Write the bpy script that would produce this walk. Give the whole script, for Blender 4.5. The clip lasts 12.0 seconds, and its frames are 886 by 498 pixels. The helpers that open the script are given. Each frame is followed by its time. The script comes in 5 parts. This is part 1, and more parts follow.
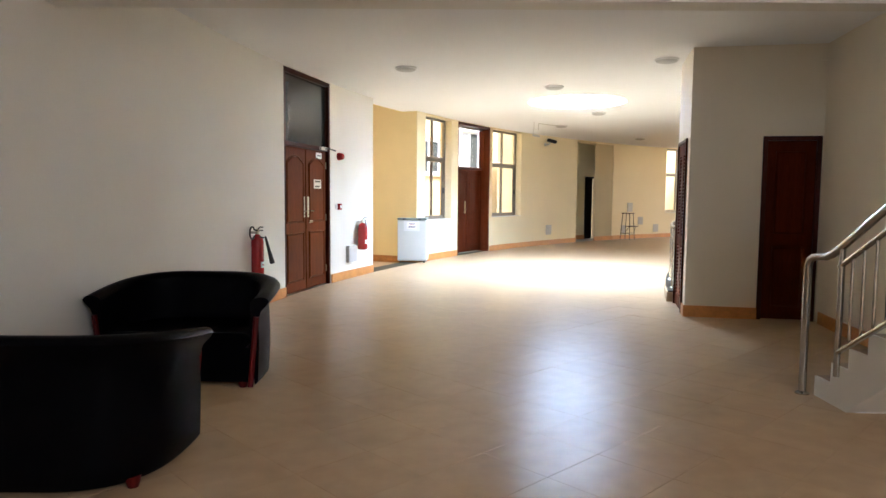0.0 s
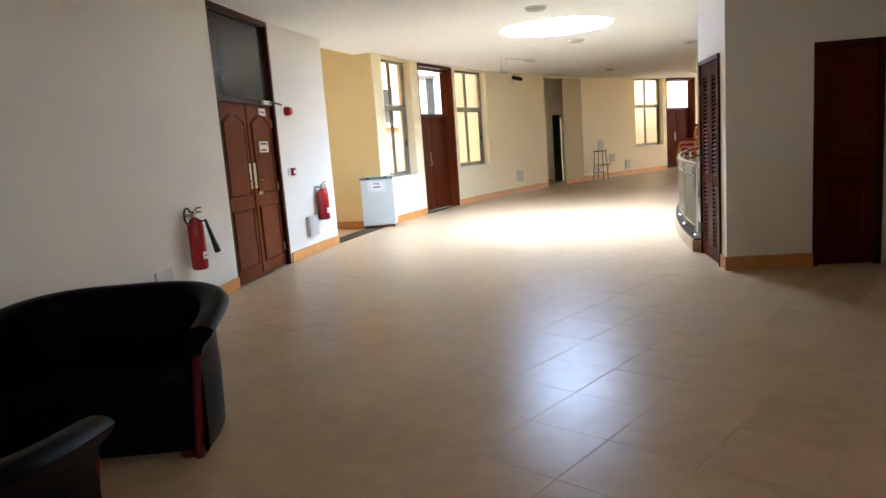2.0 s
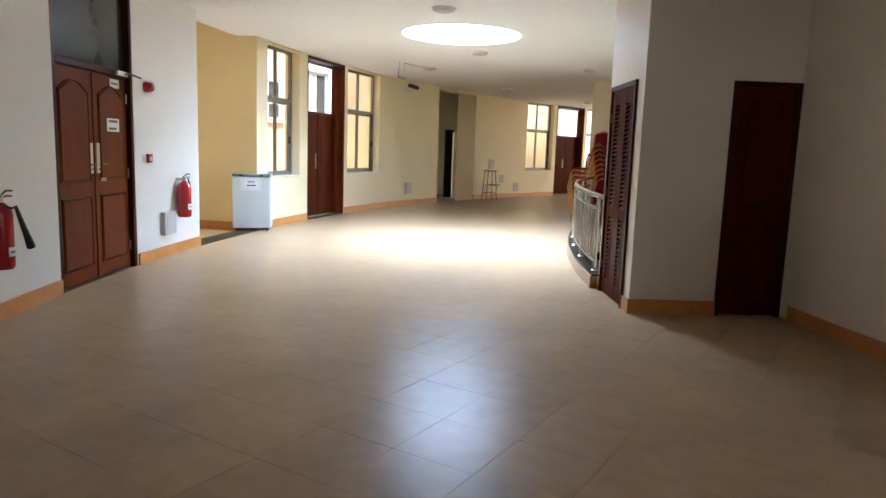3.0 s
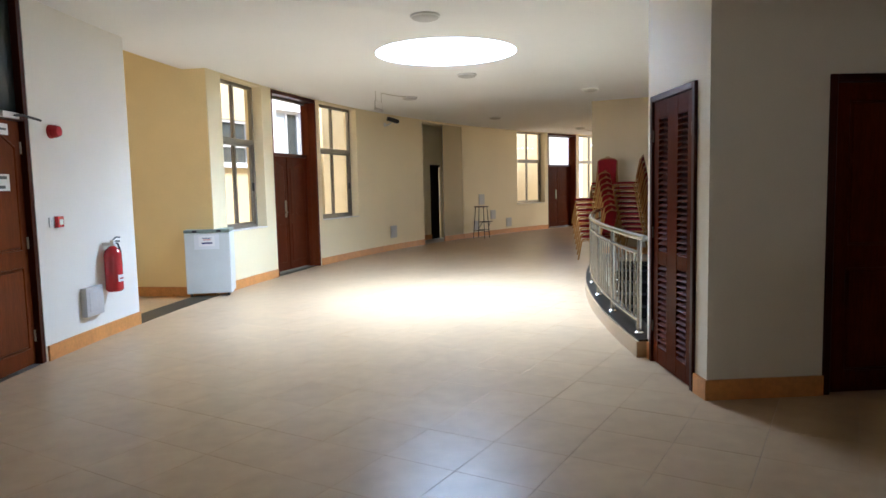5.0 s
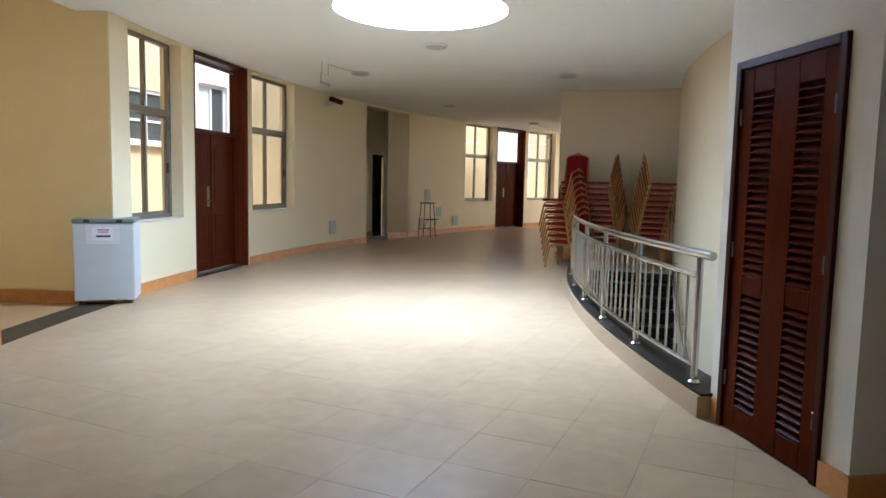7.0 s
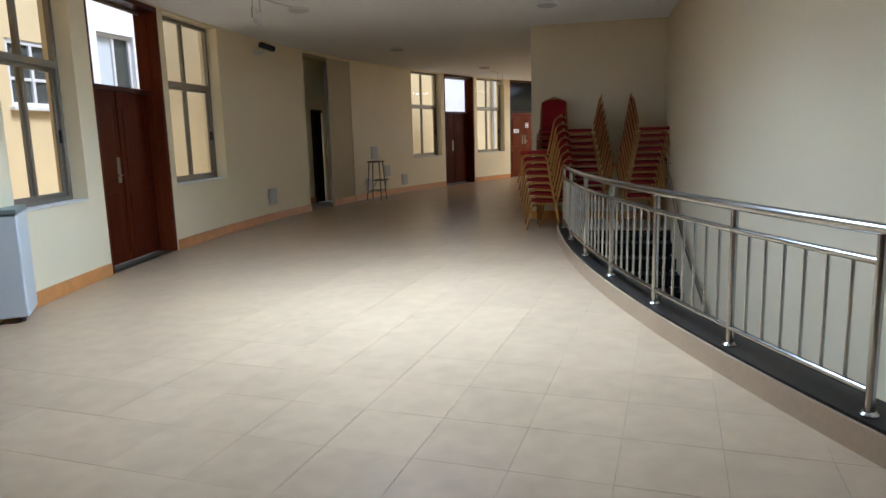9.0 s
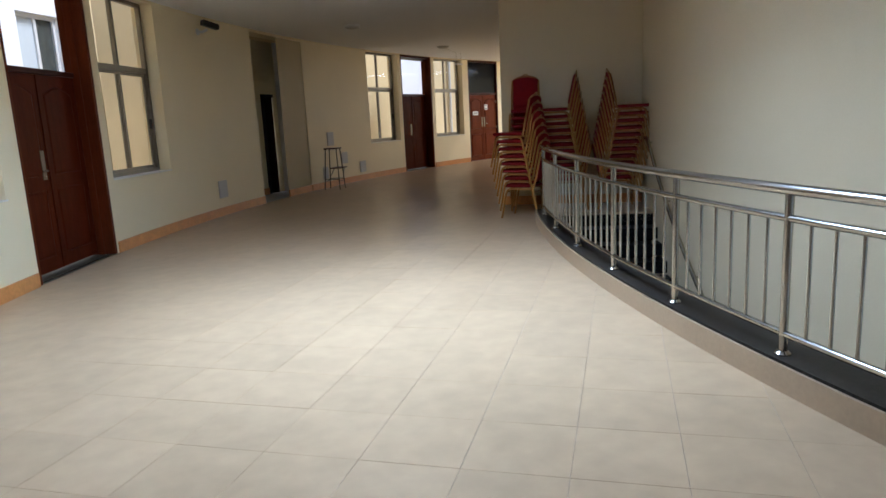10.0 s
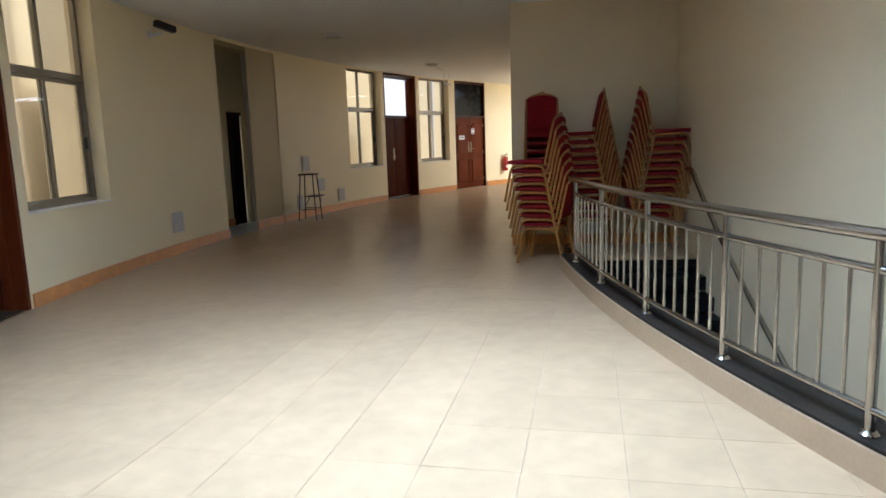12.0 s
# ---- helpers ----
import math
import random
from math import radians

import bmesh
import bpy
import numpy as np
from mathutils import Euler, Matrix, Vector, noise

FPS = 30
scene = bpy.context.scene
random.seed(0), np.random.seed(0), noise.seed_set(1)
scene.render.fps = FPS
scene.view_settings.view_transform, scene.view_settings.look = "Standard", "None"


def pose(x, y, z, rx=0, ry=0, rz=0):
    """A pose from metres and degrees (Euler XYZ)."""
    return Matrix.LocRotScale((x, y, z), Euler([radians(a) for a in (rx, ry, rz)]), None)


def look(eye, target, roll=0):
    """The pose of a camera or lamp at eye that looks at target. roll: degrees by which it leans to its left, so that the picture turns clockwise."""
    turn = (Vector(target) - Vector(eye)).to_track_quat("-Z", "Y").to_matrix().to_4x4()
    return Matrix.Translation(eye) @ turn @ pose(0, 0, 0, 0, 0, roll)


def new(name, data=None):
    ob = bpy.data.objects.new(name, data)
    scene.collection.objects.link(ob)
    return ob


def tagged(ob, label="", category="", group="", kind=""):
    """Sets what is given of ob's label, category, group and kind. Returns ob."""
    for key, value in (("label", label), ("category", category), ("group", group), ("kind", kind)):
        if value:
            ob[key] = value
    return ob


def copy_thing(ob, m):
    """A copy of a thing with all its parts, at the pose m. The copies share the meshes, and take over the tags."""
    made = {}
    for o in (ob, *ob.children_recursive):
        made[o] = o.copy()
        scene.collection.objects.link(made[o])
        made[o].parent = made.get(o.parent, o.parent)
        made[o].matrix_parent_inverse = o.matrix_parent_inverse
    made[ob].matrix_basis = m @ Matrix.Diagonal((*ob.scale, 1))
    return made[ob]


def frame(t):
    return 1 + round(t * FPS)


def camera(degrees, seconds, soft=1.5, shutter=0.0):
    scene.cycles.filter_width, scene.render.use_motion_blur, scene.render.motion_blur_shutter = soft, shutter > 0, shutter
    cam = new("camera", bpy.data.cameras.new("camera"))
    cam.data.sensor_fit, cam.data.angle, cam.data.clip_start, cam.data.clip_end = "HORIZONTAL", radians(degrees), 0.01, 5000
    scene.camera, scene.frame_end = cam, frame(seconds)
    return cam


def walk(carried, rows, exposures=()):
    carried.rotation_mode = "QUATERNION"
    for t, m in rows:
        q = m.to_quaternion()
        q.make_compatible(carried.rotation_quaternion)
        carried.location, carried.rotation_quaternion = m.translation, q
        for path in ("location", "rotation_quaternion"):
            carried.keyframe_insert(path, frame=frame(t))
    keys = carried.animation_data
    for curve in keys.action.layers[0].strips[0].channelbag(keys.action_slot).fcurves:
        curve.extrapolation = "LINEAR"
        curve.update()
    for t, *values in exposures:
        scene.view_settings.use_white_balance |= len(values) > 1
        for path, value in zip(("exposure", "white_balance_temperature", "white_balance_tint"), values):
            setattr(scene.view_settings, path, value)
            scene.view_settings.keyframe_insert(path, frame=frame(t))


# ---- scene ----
cam = camera(66.3, 12.0)
PATH = [
    (0, (0.395, -0.994, 1.408), (0.357, 0.999, 1.25), 0.5),
    (0.2, (0.347, -0.861, 1.431), (0.422, 1.131, 1.276), 0.2),
    (0.5, (0.271, -0.647, 1.448), (0.333, 1.34, 1.226), -0.2),
    (1, (0.14, -0.223, 1.431), (0.097, 1.755, 1.136), -1.5),
    (1.5, (0.06, 0.219, 1.425), (0.11, 2.197, 1.131), -0.9),
    (2, (0.033, 0.604, 1.433), (0.123, 2.578, 1.128), -4.2),
    (2.5, (0.07, 1.026, 1.416), (0.243, 2.985, 1.051), -1.5),
    (3, (0.09, 1.5, 1.408), (0.532, 3.43, 1.123), 2.0),
    (3.2, (0.147, 1.676, 1.428), (0.634, 3.587, 1.093), -2.0),
    (4.8, (0.364, 3.043, 1.414), (0.884, 4.968, 1.257), -0.8),
    (5, (0.385, 3.195, 1.444), (0.865, 5.128, 1.262), -1.3),
    (5.5, (0.379, 3.612, 1.424), (0.925, 5.532, 1.291), 1.2),
    (6, (0.375, 4.049, 1.42), (1.074, 5.913, 1.229), -0.6),
    (6.5, (0.416, 4.481, 1.445), (1.015, 6.38, 1.259), -2.0),
    (7, (0.38, 4.934, 1.399), (1.072, 6.8, 1.204), 1.2),
    (7.5, (0.387, 5.342, 1.399), (1.183, 7.172, 1.255), -1.5),
    (7.7, (0.406, 5.541, 1.389), (1.247, 7.344, 1.186), -2.0),
    (9.3, (0.498, 6.853, 1.431), (1.365, 8.622, 1.081), -1.4),
    (9.5, (0.548, 6.996, 1.402), (1.408, 8.764, 1.035), -1.3),
    (10, (0.597, 7.407, 1.402), (1.579, 9.108, 1.023), -2.8),
    (10.5, (0.711, 7.833, 1.381), (1.626, 9.573, 1.011), -1.7),
    (11, (0.845, 8.313, 1.359), (1.847, 10.012, 1.029), 1.1),
    (11.5, (0.969, 8.696, 1.398), (2.044, 10.359, 1.122), -1.5),
    (12, (1.139, 9.065, 1.405), (2.204, 10.728, 1.092), -1.9),
]
EXPOSURES = [  # seconds, stops, kelvin, tint
    (0.0, 1.66, 5580, 14), (1.0, 1.36, 5580, 14), (2.0, 1.34, 5540, 14), (3.0, 1.04, 5480, 13), (5.0, 0.83, 5360, 13), (6.0, 0.70, 5310, 13), (6.5, 0.54, 5280, 13),
    (7.5, 0.42, 5240, 13), (9.5, -0.19, 5240, 13), (10.5, -0.20, 5240, 13), (11.5, -0.13, 5260, 13), (12.0, 0.02, 5280, 12),
]
walk(cam, [(t, look(e, g, lean)) for t, e, g, lean in PATH], EXPOSURES)

# ---- the arc on which everything stands: centre, radii, heights ----
CX, CY = 21.22, 3.825
R_OUT, R_PIER, R_RAIL, R_WELL, R_FAR = 23.55, 18.39, 18.40, 16.93, 18.97
CEIL = 3.13
T_WALL = 0.30


def P(a, r, z=0.0):
    """Point at polar angle a (degrees) and radius r."""
    return Vector((CX + r * math.cos(radians(a)), CY + r * math.sin(radians(a)), z))


def at(a, r, z=0.0, turn=0.0):
    """Local frame on the arc: x along the wall to lesser angles, y away from the centre, z up."""
    c, s = math.cos(radians(a)), math.sin(radians(a))
    m = Matrix(((s, c, 0, 0), (-c, s, 0, 0), (0, 0, 1, 0), (0, 0, 0, 1)))
    return Matrix.Translation(P(a, r, z)) @ m @ Matrix.Rotation(radians(turn), 4, "Z")


# ---- world and lights ----
world = bpy.data.worlds.new("sky")
scene.world = world
world.use_nodes = True
wn = world.node_tree.nodes
sky = wn.new("ShaderNodeTexSky")
sky.sky_type = "NISHITA"
sky.sun_disc = False
sky.sun_elevation = radians(60)
sky.sun_rotation = radians(128)
sky.dust_density = 4.0
wn["Background"].inputs["Strength"].default_value = 0.15
world.node_tree.links.new(sky.outputs[0], wn["Background"].inputs["Color"])

sun = new("sun", bpy.data.lights.new("sun", "SUN"))
sun.data.energy = 5.0
sun.data.angle = radians(18)
sun.data.color = (1.0, 0.95, 0.88)
sun.matrix_world = look((0, 0, 0), (-0.40, 0.31, -0.86))

SKY_A, SKY_R = 157.15, 20.22
SHAFT = 0.70


def ceiling_disc_lamp(a, r, z, energy, tone):
    """A downward disc of light at the ceiling, for the skylight and two added fills."""
    lamp = new("skylight_or_fill_lamp", bpy.data.lights.new("skylight_or_fill_lamp", "AREA"))
    lamp.data.shape = "DISK"
    lamp.data.size = 1.74
    lamp.data.energy = energy
    lamp.data.color = tone
    lamp.matrix_world = look(P(a, r, z), P(a, r, 0) + Vector((0, 0.001, 0)))


ceiling_disc_lamp(SKY_A, SKY_R, CEIL + SHAFT - 0.03, 415, (0.672, 0.832, 1.0))
# two unseen fill lamps, added to lift the hall's start and far end
ceiling_disc_lamp(203.0, SKY_R, CEIL - 0.02, 72, (0.95, 0.95, 0.95))
ceiling_disc_lamp(101.5, SKY_R, CEIL - 0.02, 270, (0.93, 0.95, 0.97))


# sky light that enters through the side passage's window
passage_day = new("passage_daylight", bpy.data.lights.new("passage_daylight", "AREA"))
passage_day.data.shape = "RECTANGLE"
passage_day.data.size, passage_day.data.size_y = 2.2, 2.0
passage_day.data.energy = 5.5
passage_day.data.color = (1.0, 0.96, 0.88)
passage_day.matrix_world = look(P(160.975, 25.72, 1.93), P(160.975, 22.0, 1.93))


# ---- materials ----
def mat(name, color, rough=0.5, metal=0.0, vary=0.08, scale=6.0, grain=40.0, bump=0.05, stretch=(1, 1, 1), spec=0.5, coat=0.0, rnd=0.0, dark=None, world=False, uneven=0.15):
    """Surface with colour variation at two scales, uneven gloss and fine relief."""
    m = bpy.data.materials.new(name)
    m.use_nodes = True
    nt = m.node_tree
    n, l = nt.nodes, nt.links
    b = n["Principled BSDF"]
    b.inputs["Metallic"].default_value = metal
    b.inputs["Specular IOR Level"].default_value = spec
    b.inputs["Coat Weight"].default_value = coat
    b.inputs["Coat Roughness"].default_value = 0.12
    tc = n.new("ShaderNodeTexCoord")
    mp = n.new("ShaderNodeMapping")
    mp.inputs["Scale"].default_value = stretch
    place = n.new("ShaderNodeNewGeometry").outputs["Position"] if world else tc.outputs["Object"]
    l.new(place, mp.inputs["Vector"])
    big, small = n.new("ShaderNodeTexNoise"), n.new("ShaderNodeTexNoise")
    big.inputs["Scale"].default_value, small.inputs["Scale"].default_value = scale, grain
    big.inputs["Detail"].default_value, small.inputs["Detail"].default_value = 4, 5
    for t in (big, small):
        l.new(mp.outputs["Vector"], t.inputs["Vector"])
    add = n.new("ShaderNodeMath")
    add.operation = "ADD"
    l.new(big.outputs["Fac"], add.inputs[0])
    l.new(small.outputs["Fac"], add.inputs[1])
    last = add.outputs[0]
    if rnd:
        oi = n.new("ShaderNodeObjectInfo")
        mul = n.new("ShaderNodeMath")
        mul.operation = "MULTIPLY_ADD"
        mul.inputs[1].default_value = rnd
        l.new(oi.outputs["Random"], mul.inputs[0])
        l.new(last, mul.inputs[2])
        last = mul.outputs[0]
    ramp = n.new("ShaderNodeValToRGB")
    lo = dark or tuple(c * (1 - vary) for c in color)
    hi = tuple(min(1, c * (1 + vary)) for c in color)
    ramp.color_ramp.elements[0].position, ramp.color_ramp.elements[1].position = 0.35, 0.65
    ramp.color_ramp.elements[0].color, ramp.color_ramp.elements[1].color = (*lo, 1), (*hi, 1)
    half = n.new("ShaderNodeMath")
    half.operation = "MULTIPLY"
    half.inputs[1].default_value = 0.5 / (1 + rnd * 0.5)
    l.new(last, half.inputs[0])
    l.new(half.outputs[0], ramp.inputs["Fac"])
    l.new(ramp.outputs["Color"], b.inputs["Base Color"])
    rr = n.new("ShaderNodeMapRange")
    rr.inputs["To Min"].default_value, rr.inputs["To Max"].default_value = max(0.02, rough * (1 - uneven)), min(1, rough * (1 + uneven))
    l.new(big.outputs["Fac"], rr.inputs["Value"])
    l.new(rr.outputs["Result"], b.inputs["Roughness"])
    if bump:
        bp = n.new("ShaderNodeBump")
        bp.inputs["Strength"].default_value = bump
        bp.inputs["Distance"].default_value = 0.01
        l.new(small.outputs["Fac"], bp.inputs["Height"])
        l.new(bp.outputs["Normal"], b.inputs["Normal"])
    return m


def glass_mat(name, tint=(1, 1, 1), rough=0.0):
    m = bpy.data.materials.new(name)
    m.use_nodes = True
    b = m.node_tree.nodes["Principled BSDF"]
    b.inputs["Base Color"].default_value = (*tint, 1)
    b.inputs["Roughness"].default_value = rough
    b.inputs["Transmission Weight"].default_value = 1.0
    b.inputs["IOR"].default_value = 1.1
    return m


M_WHITE = mat("off_white_wall_paint", (0.79, 0.76, 0.69), 0.55, vary=0.025, scale=1.2, grain=90, bump=0.06)
M_CREAM = mat("cream_wall_paint", (0.82, 0.705, 0.455), 0.55, vary=0.03, scale=1.1, grain=90, bump=0.06)
# the building's cream, darkened to hold the stairwell walls' shade
M_CREAMSHADE = mat("shade_darkened_cream_paint", (0.64, 0.520, 0.330), 0.6, vary=0.03, scale=1.0, grain=90, bump=0.06)
M_PIER = mat("warm_white_wall_paint", (0.80, 0.73, 0.59), 0.55, vary=0.03, scale=1.2, grain=90, bump=0.06)
M_YELLOW = mat("ochre_yellow_wall_paint", (0.86, 0.67, 0.33), 0.6, vary=0.05, scale=1.5, grain=80, bump=0.06)
M_CEIL = mat("matt_white_ceiling_paint", (0.87, 0.87, 0.86), 0.8, vary=0.02, scale=0.8, grain=60, bump=0.04)
M_SKIRT = mat("orange_brown_skirting_tile", (0.56, 0.24, 0.06), 0.35, vary=0.16, scale=5, grain=30, bump=0.03)
M_TILE = mat("beige_glazed_floor_tile", (0.445, 0.308, 0.178), 0.30, vary=0.10, scale=1.5, grain=7, bump=0.0, rnd=0.20, spec=0.085, uneven=0.02, world=True)
M_PASSAGE = mat("orange_beige_floor_tile", (0.46, 0.28, 0.13), 0.6, vary=0.1, scale=2, grain=20, bump=0.0, spec=0.06)
M_RECESSTILE = mat("blue_grey_floor_tile", (0.42, 0.44, 0.47), 0.4, vary=0.08, scale=3, grain=20)
M_GROUT = mat("dark_tile_grout", (0.33, 0.232, 0.145), 0.8, vary=0.2)
M_KERBTILE = mat("beige_kerb_tile", (0.36, 0.25, 0.145), 0.4, vary=0.08, scale=4)
M_GRANITE = mat("dark_grey_granite", (0.022, 0.018, 0.014), 0.36, vary=0.5, scale=30, grain=160, bump=0.02, spec=0.05)
# near-black that paints the unlit depth of the stairwell
M_WELLBLACK = mat("unlit_well_black", (0.007, 0.007, 0.007), 0.5, vary=0.4, scale=20, spec=0.05)
M_STRIP = mat("dark_brown_threshold_stone", (0.055, 0.042, 0.026), 0.5, vary=0.25, spec=0.1)
M_WOOD = mat("varnished_mahogany", (0.125, 0.029, 0.008), 0.32, vary=0.2, scale=2.5, grain=20, bump=0.015, stretch=(5, 5, 0.5), spec=0.05)
M_LOUVRE = mat("deep_brown_mahogany", (0.070, 0.0115, 0.0025), 0.32, vary=0.25, scale=2.5, grain=20, bump=0.015, stretch=(5, 5, 0.5), spec=0.015)
M_WOODD = mat("dark_stained_mahogany", (0.046, 0.008, 0.003), 0.34, vary=0.16, scale=2.5, grain=20, bump=0.015, stretch=(5, 5, 0.5), spec=0.10)
M_WOODR = mat("red_brown_mahogany", (0.125, 0.026, 0.008), 0.32, vary=0.18, scale=2.5, grain=20, bump=0.015, stretch=(5, 5, 0.5), spec=0.04)
M_BLACKWOOD = mat("black_stained_wood", (0.010, 0.006, 0.004), 0.4, vary=0.2, scale=2.5, grain=20, bump=0.015, stretch=(5, 5, 0.5), spec=0.06)
M_WOODG = mat("dark_red_mahogany_leaf", (0.062, 0.010, 0.0025), 0.30, vary=0.22, scale=2.5, grain=20, bump=0.015, stretch=(5, 5, 0.5), spec=0.02)
M_WOODJ = mat("reddish_mahogany_jamb", (0.100, 0.021, 0.006), 0.34, vary=0.2, scale=2.5, grain=20, bump=0.015, stretch=(5, 5, 0.5), spec=0.03)
M_STEEL = mat("brushed_stainless_steel", (0.44, 0.425, 0.39), 0.20, metal=1.0, vary=0.05, scale=20, grain=120, bump=0.01)
M_SATIN = mat("satin_nickel", (0.50, 0.47, 0.41), 0.4, metal=0.7, vary=0.08)
M_OLDBRASS = mat("dull_darkened_brass", (0.20, 0.16, 0.10), 0.45, metal=0.7, vary=0.15)
M_BRASS = mat("aged_brass", (0.52, 0.45, 0.33), 0.35, metal=1.0, vary=0.15)
M_DARKMETAL = mat("dark_bronze_hinge_metal", (0.10, 0.075, 0.05), 0.4, metal=0.8, vary=0.15)
M_ALU = mat("grey_bronze_aluminium", (0.235, 0.205, 0.155), 0.45, metal=0.5, vary=0.08)
M_GLASS = glass_mat("clear_window_glass")
M_DARKGLASS = mat("dark_tinted_glass", (0.030, 0.036, 0.038), 0.16, vary=0.03, bump=0.0, spec=0.35, uneven=0.02)
M_BLACKGLASS = mat("black_tinted_glass", (0.005, 0.005, 0.005), 0.14, vary=0.1, bump=0.0, spec=0.05, uneven=0.02)
M_LEATHER = mat("black_leather", (0.002, 0.002, 0.0025), 0.36, vary=0.3, scale=9, grain=140, bump=0.10, spec=0.035)
M_REDWOOD = mat("red_brown_trim_wood", (0.085, 0.004, 0.004), 0.36, vary=0.3, stretch=(5, 5, 0.8), spec=0.2)
M_RED = mat("red_enamel", (0.42, 0.018, 0.022), 0.20, vary=0.06, bump=0.01, coat=0.3)
M_BLACK = mat("black_plastic", (0.012, 0.012, 0.013), 0.4, vary=0.2)
M_PLASTIC = mat("white_plastic", (0.72, 0.72, 0.70), 0.4, vary=0.04, bump=0.02)
M_GREYPLATE = mat("pale_grey_cover_plate", (0.52, 0.50, 0.48), 0.5, vary=0.06)
M_FRIDGE = mat("white_enamelled_steel", (0.60, 0.63, 0.62), 0.36, vary=0.03, bump=0.01)
M_GREYTRIM = mat("grey_plastic_trim", (0.10, 0.11, 0.11), 0.45, vary=0.1)
M_TAPE = mat("glossy_packing_tape", (0.76, 0.78, 0.80), 0.15, vary=0.02, bump=0.0)
M_FRIDGETOP = mat("grey_green_plastic", (0.20, 0.24, 0.21), 0.45, vary=0.08)
M_PAPER = mat("white_paper", (0.82, 0.82, 0.82), 0.7, vary=0.03)
M_INK = mat("blue_black_ink", (0.02, 0.03, 0.14), 0.6, vary=0.1)
M_INKR = mat("red_ink", (0.45, 0.06, 0.05), 0.6, vary=0.1)
M_GOLD = mat("gold_painted_steel", (0.29, 0.125, 0.022), 0.38, metal=0.0, vary=0.12, bump=0.02, spec=0.3)
M_FABRIC = mat("red_upholstery_fabric", (0.17, 0.006, 0.009), 0.85, vary=0.18, scale=12, grain=220, bump=0.12, spec=0.1)
M_LAMP = mat("grey_glass_lamp_cover", (0.50, 0.49, 0.47), 0.45, vary=0.06)
M_FACADE = mat("sunlit_cream_facade_render", (0.66, 0.53, 0.29), 0.85, vary=0.06, scale=0.9, grain=50, bump=0.08)
M_FACADEW = mat("white_facade_render", (0.90, 0.90, 0.89), 0.85, vary=0.04, scale=0.9, grain=50, bump=0.08)
M_PANE = mat("dark_facade_glass", (0.07, 0.08, 0.075), 0.12, vary=0.2, bump=0)
M_PALEPANE = mat("pale_facade_glass", (0.62, 0.68, 0.70), 0.15, vary=0.05, bump=0)
M_YARD = mat("concrete_courtyard_paving", (0.46, 0.43, 0.38), 0.85, vary=0.15, scale=2)
M_PIPE = mat("grey_plastic_pipe", (0.55, 0.53, 0.48), 0.5, vary=0.06)
M_PANELSHADE = mat("shade_toned_panel_beige", (0.48, 0.39, 0.22), 0.6, vary=0.05, scale=1.2, grain=80, bump=0.05)
M_STEP = mat("brown_terrazzo_step", (0.30, 0.20, 0.12), 0.4, vary=0.2, scale=12, grain=60)


# ---- mesh helpers ----
def link(name, bm, material, m=None, parent=None, label="", smooth=False):
    me = bpy.data.meshes.new(name)
    bmesh.ops.recalc_face_normals(bm, faces=bm.faces[:])
    bm.to_mesh(me)
    bm.free()
    me.materials.append(material)
    if smooth:
        me.polygons.foreach_set("use_smooth", [True] * len(me.polygons))
        me.set_sharp_from_angle(angle=radians(38))
    ob = new(name, me)
    if parent is not None:
        ob.parent = parent
    if m is not None:
        ob.matrix_basis = m
    if label:
        ob["label"] = label
    return ob


def part(name, bm, material, parent, label="", m=None, smooth=False):
    return link(name, bm, material, m, parent, label, smooth)


def thing(name, m, label, category, group="", kind=""):
    ob = new(name)
    ob.empty_display_size = 0.1
    ob.matrix_basis = m
    return tagged(ob, label, category, group, kind)


def box(x0, x1, y0, y1, z0, z1, bevel=0.0, seg=2, bm=None):
    own = bm is None
    b = bmesh.new()
    v = [b.verts.new((x, y, z)) for x in (x0, x1) for y in (y0, y1) for z in (z0, z1)]
    for f in ((0, 1, 3, 2), (4, 6, 7, 5), (0, 4, 5, 1), (2, 3, 7, 6), (0, 2, 6, 4), (1, 5, 7, 3)):
        b.faces.new([v[i] for i in f])
    if bevel:
        bmesh.ops.bevel(b, geom=b.edges[:], offset=bevel, segments=seg, affect="EDGES", profile=0.6)
    if own:
        return b
    return merge(bm, b)


def merge(bm, b):
    me = bpy.data.meshes.new("tmp")
    b.to_mesh(me)
    b.free()
    bm.from_mesh(me)
    bpy.data.meshes.remove(me)
    return bm


def tube(points, radius, seg=8, bm=None, closed=False, caps=True):
    """A round bar along points, with mitred joints."""
    b = bmesh.new() if bm is None else bm
    pts = [Vector(p) for p in points]
    rings = []
    up = None
    for i, p in enumerate(pts):
        d0 = (p - pts[i - 1]).normalized() if i or closed else None
        d1 = (pts[(i + 1) % len(pts)] - p).normalized() if i < len(pts) - 1 or closed else None
        d = ((d0 or d1) + (d1 or d0)).normalized()
        if up is None:
            up = d.orthogonal().normalized()
        up = (up - d * up.dot(d)).normalized()
        side = d.cross(up)
        rings.append([b.verts.new(p + radius * (math.cos(2 * math.pi * k / seg) * up + math.sin(2 * math.pi * k / seg) * side)) for k in range(seg)])
    pairs = list(zip(rings, rings[1:])) + ([(rings[-1], rings[0])] if closed else [])
    for r0, r1 in pairs:
        for k in range(seg):
            b.faces.new((r0[k], r0[(k + 1) % seg], r1[(k + 1) % seg], r1[k]))
    if caps and not closed:
        b.faces.new(rings[0][::-1])
        b.faces.new(rings[-1])
    return b


